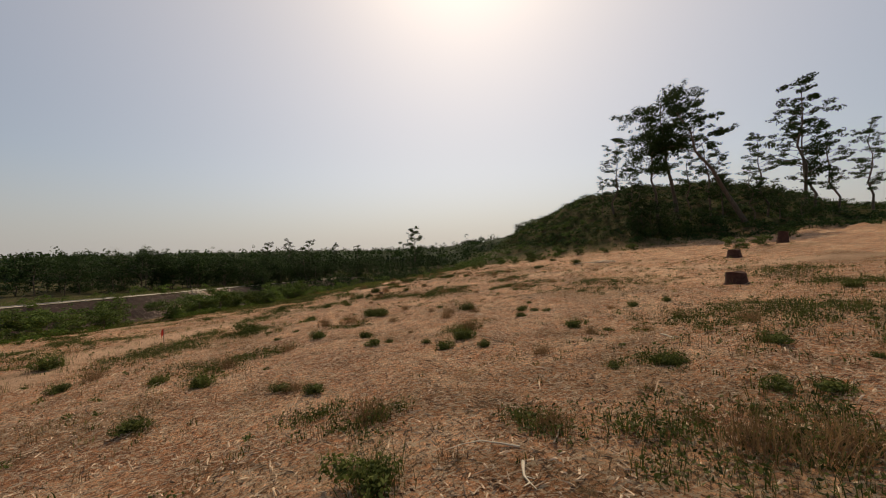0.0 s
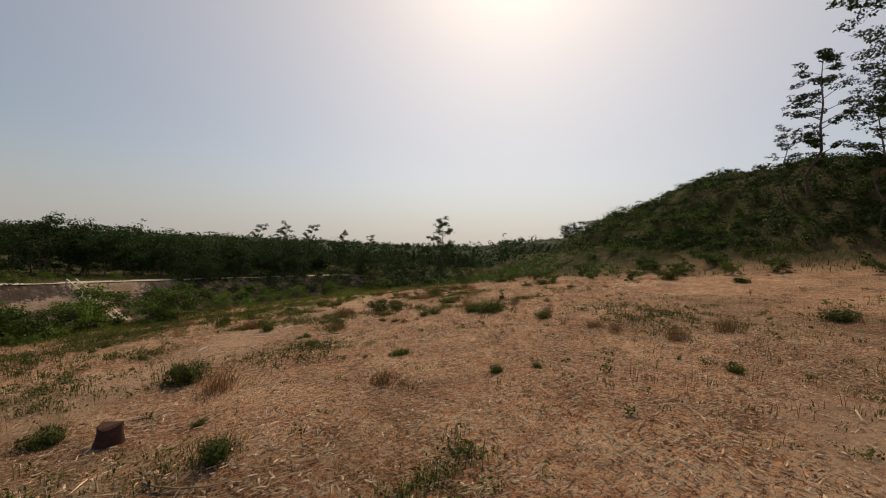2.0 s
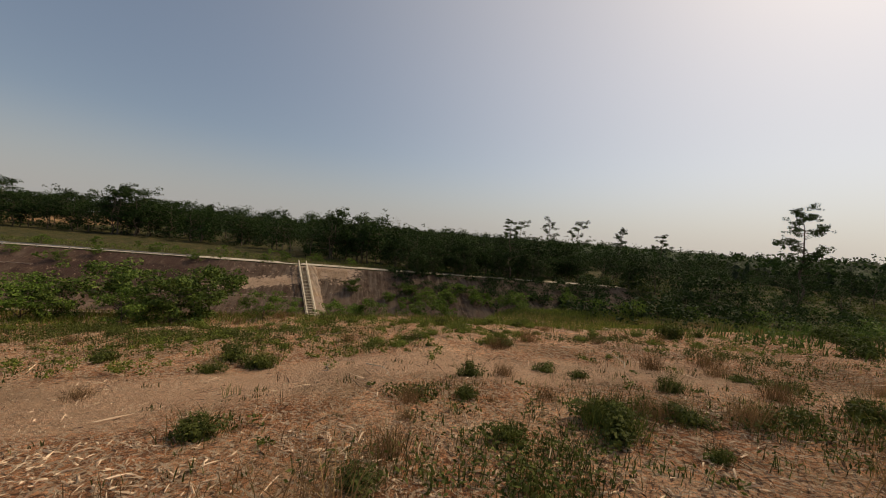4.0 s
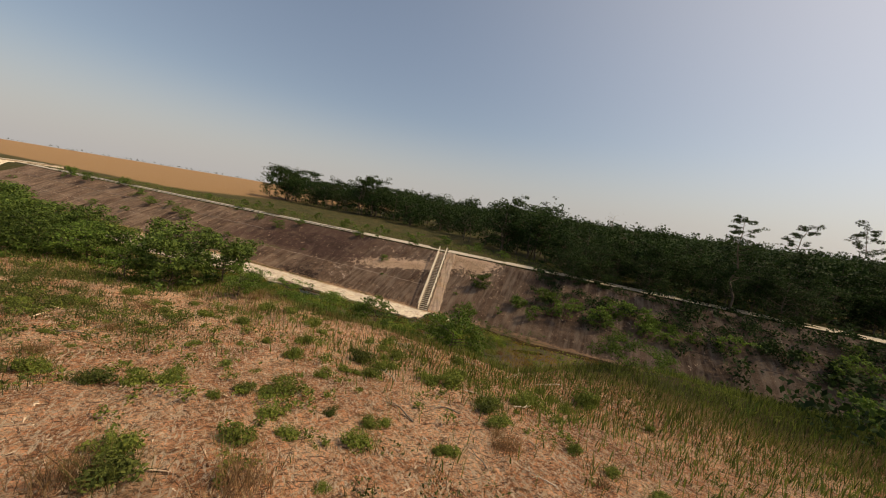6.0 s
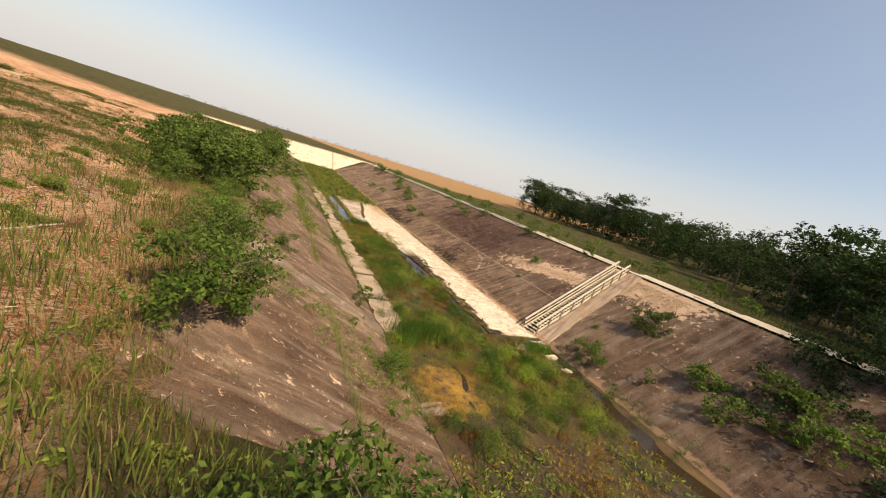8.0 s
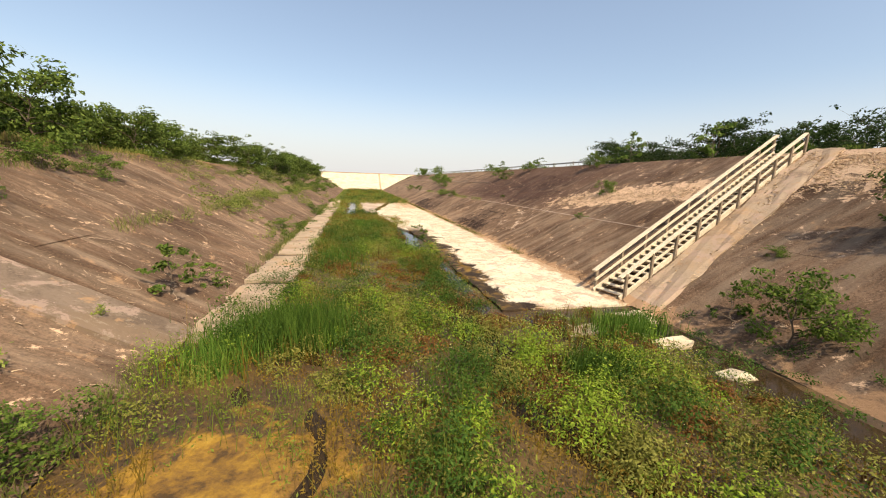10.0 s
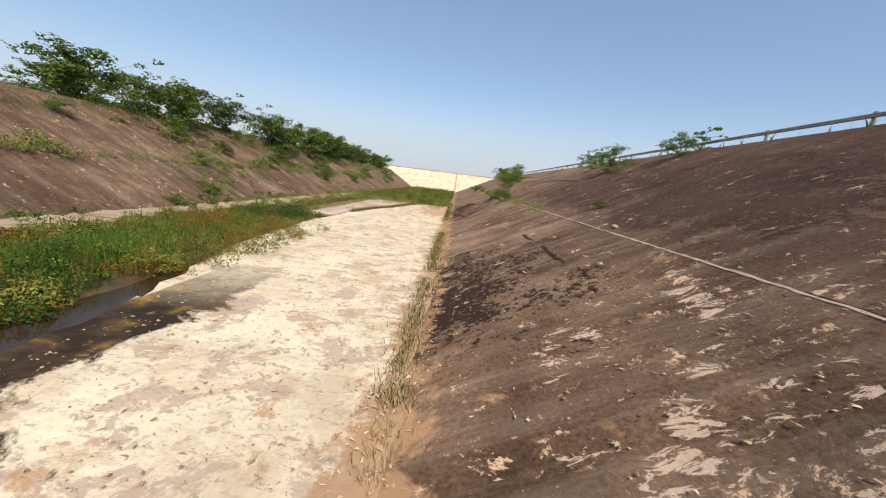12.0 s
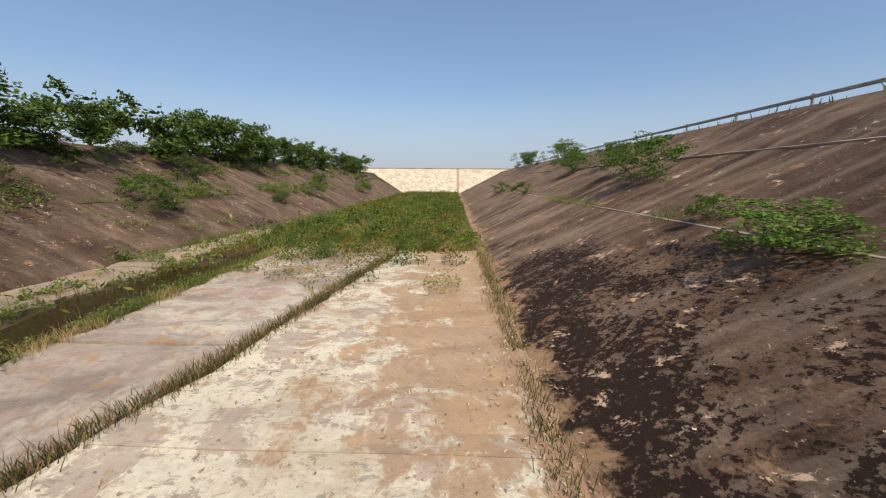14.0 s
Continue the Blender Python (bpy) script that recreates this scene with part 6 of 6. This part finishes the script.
green = [clump("weed_clump", 900, 220, 101 + i, (FIELD_WEED, FIELD_WEED), "bushy green weed clump on the mulch") for i in range(3)]
lush = [clump("weed_clump", 800, 160, 105 + i, (LUSH, LUSH), "leafy light green weed clump on the mulch") for i in range(3)]
brown = [clump("dry_weed_clump", 0, 260, 111 + i, (DRY, DRY), "dry brown weed clump on the mulch") for i in range(2)]
spots_a = ((-65.7, 47.8, 1.0), (-71.5, 50.2, 0.8), (-75.9, 51.6, 1.22), (-60.7, 50.3, 1.1), (-64.2, 38.1, 1.6), (-72.8, 36.8, 0.9), (-74.5, 42.3, 1.2), (-78.5, 46.2, 0.87), (-79.8, 43.3, 0.6), (-80.4, 42.6, 0.5), (-83.5, 48.9, 0.7), (-81.9, 50.5, 0.5),
           (-84.3, 48.8, 0.7), (-81.3, 49.3, 0.4), (-80.6, 47.6, 0.5), (-59, 36.5, 1.1), (-57.5, 40.7, 1.8), (-84.8, 42.4, 1), (-83.5, 51.2, 1.5), (-82.5, 51.1, 1.2), (-79.6, 51.2, 0.9), (-81.8, 47.3, 0.8), (-52.8, 49.2, 1.8))
spots_b = ((-50.5, 20.9, 1.1), (-53.6, 23.5, 1.3), (-69.5, 16.2, 1.4), (-67.1, 22.7, 0.45), (-64.5, 23.7, 1.25), (-65.5, 21.7, 0.9), (-63.5, 24.8, 0.9), (-66.5, 24.2, 0.4), (-71.2, 22.6, 0.9), (-70, 23.5, 0.8), (-70.3, 2.6, 1.4),
           (-64.8, 6.8, 1.1), (-66.5, 5.4, 1.2), (-61.7, 5.2, 1), (-65.1, -18.7, 2), (-69.9, -14.5, 1.4), (-75.5, 0.8, 1.8), (-50.9, 16.6, 1.5), (-59.7, 20.9, 0.85), (-61.2, 24.4, 0.8), (-70.7, 15.9, 0.6), (-56.4, 23.6, 1.3), (-52.6, 16.5, 1.3))
spots_c = ((-52.7, -0.3, 1.2), (-52.2, 4.5, 0.7), (-51.9, 6, 0.6), (-51.2, 6, 0.5), (-52.3, 5.4, 0.35), (-46.6, 5.6, 1.6), (-48.4, 7.6, 0.75), (-49.2, 8.5, 1.1), (-54, -3.4, 0.8), (-54.2, -14.1, 1.4), (-53.1, -12.8, 1.2), (-47.6, -19.7, 2),
           (-47.9, -10.8, 1.6), (-47, -3.5, 1.4), (-50.4, -1.7, 1.1), (-52.3, 3.5, 0.8), (-54.2, 2, 1.2), (-55.3, 1.8, 1.7), (-56, -0.9, 0.9), (-48.1, 0.2, 0.6), (-48.2, 3.9, 1), (-43.6, 9.1, 0.9), (-43.9, 10, 1.4), (-39.1, 8.9, 1.1), (-36.3, 9.9, 1.3))
spots_d = ((-42.9, -5.1, 0.7), (-43.2, -8.2, 0.7), (-41.3, -7, 0.8), (-41.2, -8, 0.7), (-42.8, -6.4, 0.7), (-43.8, -4.9, 0.5), (-45.2, -8.4, 1.1), (-44.7, -6.6, 0.8), (-39.4, -0.2, 0.7), (-38.9, -1.5, 0.9), (-35.7, -11.7, 1.4), (-36.9, -9.7, 1.1),
           (-40.9, -15.5, 1.1), (-44.4, -13.3, 0.9), (-42.7, -14.5, 0.75), (-34.4, -20.8, 1.8), (-37.9, -0.4, 1.2), (-38, 3, 0.9))
spots_e = ((-27.1, -10.1, 1.3), (-27.3, -15.3, 1.5), (-29.1, -14.1, 1.4), (-30, -14.7, 1.1), (-32.5, -12.1, 0.9), (-29.7, -10.4, 1.3), (-31, -9.5, 0.8), (-29.2, -4.1, 1.4), (-24.5, 0.5, 1.6), (-26.5, -5.2, 1.3), (-25.4, 4.9, 1.5), (-33.1, -9.6, 0.9),
           (-30.9, -14.8, 0.65), (-32.3, -13.8, 0.75), (-25, -17.2, 1.6), (-32.7, -9.7, 1.6), (-28, -15, 1.3), (-28.6, -12.8, 1.6), (-26.7, -16.4, 1), (-25.3, -17, 1.4), (-25.4, -15.4, 0.8), (-27, -6.2, 1), (-25.5, -8.7, 1), (-25.4, -1.5, 1.2), (-28.7, -10.2, 1.4))
for spots, share in ((spots_a, 0.5), (spots_b, 0.5), (spots_c, 0.55), (spots_d, 0.5), (spots_e, 0.9)):
    for x, y, w in spots:
        kind = (lush if spots is spots_e else green) if rp.uniform() < share else brown
        s = w * (0.62 if spots is spots_e else 0.9)
        tagged(plant(kind, x, y, s, s * rp.uniform(0.6, 0.95)), group="weed clumps on the clearing")


# smaller clumps dotted between them, and low bushes towards the hill
rw = np.random.default_rng(12)
for i in range(190):
    t = rw.uniform(-0.1, 1.05)
    x, y = -78 + 46 * t + rw.normal() * 9, 46 - 62 * t + rw.normal() * 9
    s = rw.uniform(0.3, 0.95)
    if min(abs(x + 80.7) + abs(y - 58), abs(x + 64) + abs(y - 23)) > 2.5:
        tagged(plant(green if rw.uniform() < 0.62 else brown, x, y, s, s * rw.uniform(0.6, 1.0)), group="weed clumps on the clearing")
for i in range(110):
    x, y, s = rw.uniform(-37, -22.5), rw.uniform(-21, 4), rw.uniform(0.25, 0.75)
    tagged(plant(lush if rw.uniform() < 0.8 else brown, x, y, s, s * rw.uniform(0.6, 0.9)), group="weed clumps on the clearing")
for x, y, s in ((-71.8, 35.5, 1.15), (-64.4, 35.8, 1.3), (-65.4, 36.1, 1.1), (-63.6, 35.2, 0.9), (-74.9, 43.9, 1.1), (-52.3, 20.1, 0.9), (-47.6, 3.0, 1.5), (-48.6, 2.5, 1.1), (-44.6, -8.5, 1.1), (-77.4, 53.6, 1.0)):
    tagged(plant(green, x, y, s, s * 0.85), group="weed clumps on the clearing")
for x, y, s in ((-45.6, -25.8, 0.5), (-53.6, -19.2, 0.42), (-51.5, -21, 0.36), (-93.5, 5, 0.45), (-58, -21, 0.36), (-62, -17, 0.3), (-66, -22, 0.42), (-70, -20, 0.36), (-74, -23, 0.4), (-79, -19, 0.34), (-84, -21, 0.4), (-48, -23, 0.38),
                (-97, 2, 0.4), (-102, -6, 0.5), (-40, -24, 0.4), (-56, -26, 0.45), (-63, -27, 0.5), (-69, -28, 0.45)):
    tagged(plant(crest_bushes, x, y, s, s * 0.85), "low dark green bush at the clearing's edge", "bush")


def stump(x, y, r0, h):
    root = tagged(new("tree_stump"), "dark reddish cut tree stump in the mulch", "tree stump")
    r = np.random.default_rng(int(abs(x * 10)))
    v, f, n = [], [], 14
    for k, (zz, rr) in enumerate(((-0.15, 1.45), (0.1, 1.12), (h * 0.6, 1.0), (h, 0.96))):
        for i in range(n):
            a = 6.2832 * i / n
            q = r0 * rr * (1 + 0.12 * math.sin(3 * a + x) + r.uniform(-0.05, 0.05))
            v.append((q * math.cos(a), q * math.sin(a), zz + (0.05 * math.sin(a * 2) if k == 3 else 0)))
    for k in range(3):
        for i in range(n):
            j = (i + 1) % n
            f.append((k * n + i, k * n + j, (k + 1) * n + j, (k + 1) * n + i))
    mesh_object("bark", v, f, STUMP, root, True)
    top = [(p[0] * 0.97, p[1] * 0.97, p[2] + 0.004) for p in v[3 * n:]]
    mesh_object("cut_face", top, [tuple(range(n))], STUMP, root)
    root.matrix_basis = pose(x, y, float(rough_ground(np.array(x), np.array(y))), rp.uniform(-4, 4), rp.uniform(-4, 4), 0)
    return root


for x, y, r0, h in ((-87.2, 31, 0.5, 0.7), (-53.7, 19.4, 0.22, 0.42), (-99.2, 0.6, 0.5, 1.4), (-54.0, -3.4, 0.18, 0.34), (-91.2, 14.1, 0.5, 0.7)):
    stump(x, y, r0, h)


def branch(x, y, length, turn, seed, rad=0.035):
    """A broken, barkless branch with a few side twigs."""
    r = np.random.default_rng(seed)
    v, f = [], []
    p = np.zeros(3)
    a = 0.0
    for i in range(4):
        a += r.normal() * 0.25
        q = p + np.array([math.cos(a), math.sin(a), r.normal() * 0.08]) * length / 4
        limb(v, f, p, q, rad * (1 - i * 0.2), rad * (0.8 - i * 0.2), 5)
        if i in (1, 2):
            b = a + r.choice([-1, 1]) * r.uniform(0.5, 1.0)
            limb(v, f, q, q + np.array([math.cos(b), math.sin(b), 0.2]) * length * 0.25, rad * 0.5, 0.006, 4)
        p = q
    ob = tagged(mesh_object("branch", v, f, WOOD_PALE if seed % 3 else WOOD_GREY, None, True), "broken pale branch lying on the mulch", "branch", "branches on the clearing")
    ob.matrix_basis = pose(x, y, float(rough_ground(np.array(x), np.array(y))) + rad, 0, 0, turn)
    return ob


for i in range(46):
    t = rp.uniform(0, 1)
    branch(-84 + 54 * t + rp.normal() * 5, 54 - 70 * t + rp.normal() * 5, rp.uniform(0.6, 1.8), rp.uniform(0, 360), 200 + i, rp.uniform(0.015, 0.04))
for i in range(16):
    branch(-28 + rp.normal() * 3, -13.5 + rp.normal() * 3, rp.uniform(0.5, 1.5), rp.uniform(0, 360), 260 + i, rp.uniform(0.015, 0.03))
for i in range(26):
    branch(-79.5 + rp.normal() * 1.2, 3.3 + rp.normal() * 0.8, rp.uniform(1.0, 2.6), rp.uniform(0, 360), 300 + i, rp.uniform(0.03, 0.06))


# ------------------------------------------------------------ marker flag and far pylon
def marker_flag(x, y):
    z = float(rough_ground(np.array(x), np.array(y)))
    root = tagged(new("marker_flag"), "small orange-red survey flag on a stake", "flag")
    beam("stake", (0, 0, -0.1), (0, 0, 0.95), 0.05, 0.05, WOOD_GREY, root)
    v = [(0.03 + 0.13 * i, 0.03 * math.sin(i * 1.6), 0.95 - 0.45 * j - 0.03 * i * i) for j in (0, 1) for i in range(4)]
    ob = mesh_object("cloth", v, [(i, i + 1, 5 + i, 4 + i) for i in range(3)], RED, root)
    ob.modifiers.new("thickness", "SOLIDIFY").thickness = 0.006
    root.location = (x, y, z)


marker_flag(-51.1, 42.7)


def pylon(x, y, h):
    root = tagged(new("power_pylon"), "distant grey lattice power pylon on the ridge", "pylon")
    w = h * 0.11
    leg = [(-w, -w), (w, -w), (w, w), (-w, w)]
    for a, b in leg:
        beam("leg", (a, b, -0.5), (a * 0.12, b * 0.12, h), 0.22, 0.22, STEEL, root, bevel=0)
    for k in range(5):
        t0, t1 = k / 6, (k + 1) / 6
        for i in range(4):
            (a, b), (c, d) = leg[i], leg[(i + 1) % 4]
            s0, s1 = 1 - 0.88 * t0, 1 - 0.88 * t1
            beam("brace", (a * s0, b * s0, h * t0), (c * s1, d * s1, h * t1), 0.12, 0.12, STEEL, root, bevel=0)
    for t in (0.72, 0.86):
        beam("cross_arm", (-h * 0.2, 0, h * t), (h * 0.2, 0, h * t), 0.2, 0.2, STEEL, root, bevel=0)
    root.matrix_basis = pose(x, y, float(height(x, y)), 0, 0, 20)


pylon(27, -400, 12)


def rock(x, y, r0, seed):
    r = np.random.default_rng(seed)
    bm = bmesh.new()
    bmesh.ops.create_icosphere(bm, subdivisions=2, radius=r0)
    for v in bm.verts:
        v.co *= 1 + r.uniform(-0.18, 0.18)
        v.co.z *= 0.55
    me = bpy.data.meshes.new("rock")
    bm.to_mesh(me)
    bm.free()
    me.materials.append(CONCRETE_TAN)
    ob = tagged(new("rock", me), "pale loose stone lying on the asphalt slope", "rock", "loose stones on the slope")
    ob.matrix_basis = pose(x, y, float(height(x, y)) + r0 * 0.12, 0, -25, r.uniform(0, 360))


for i, (x, y, r0) in enumerate(((4.6, 21.0, 0.09), (3.4, 18.6, 0.05), (1.8, 22.5, 0.04), (2.2, 19.6, 0.05), (5.2, 26.0, 0.06), (1.2, 30.0, 0.07), (2.6, 34.0, 0.06), (6.5, 13.0, 0.09), (3.2, 9.5, 0.06), (2.0, 45.0, 0.08))):
    rock(x, y, r0, 500 + i)
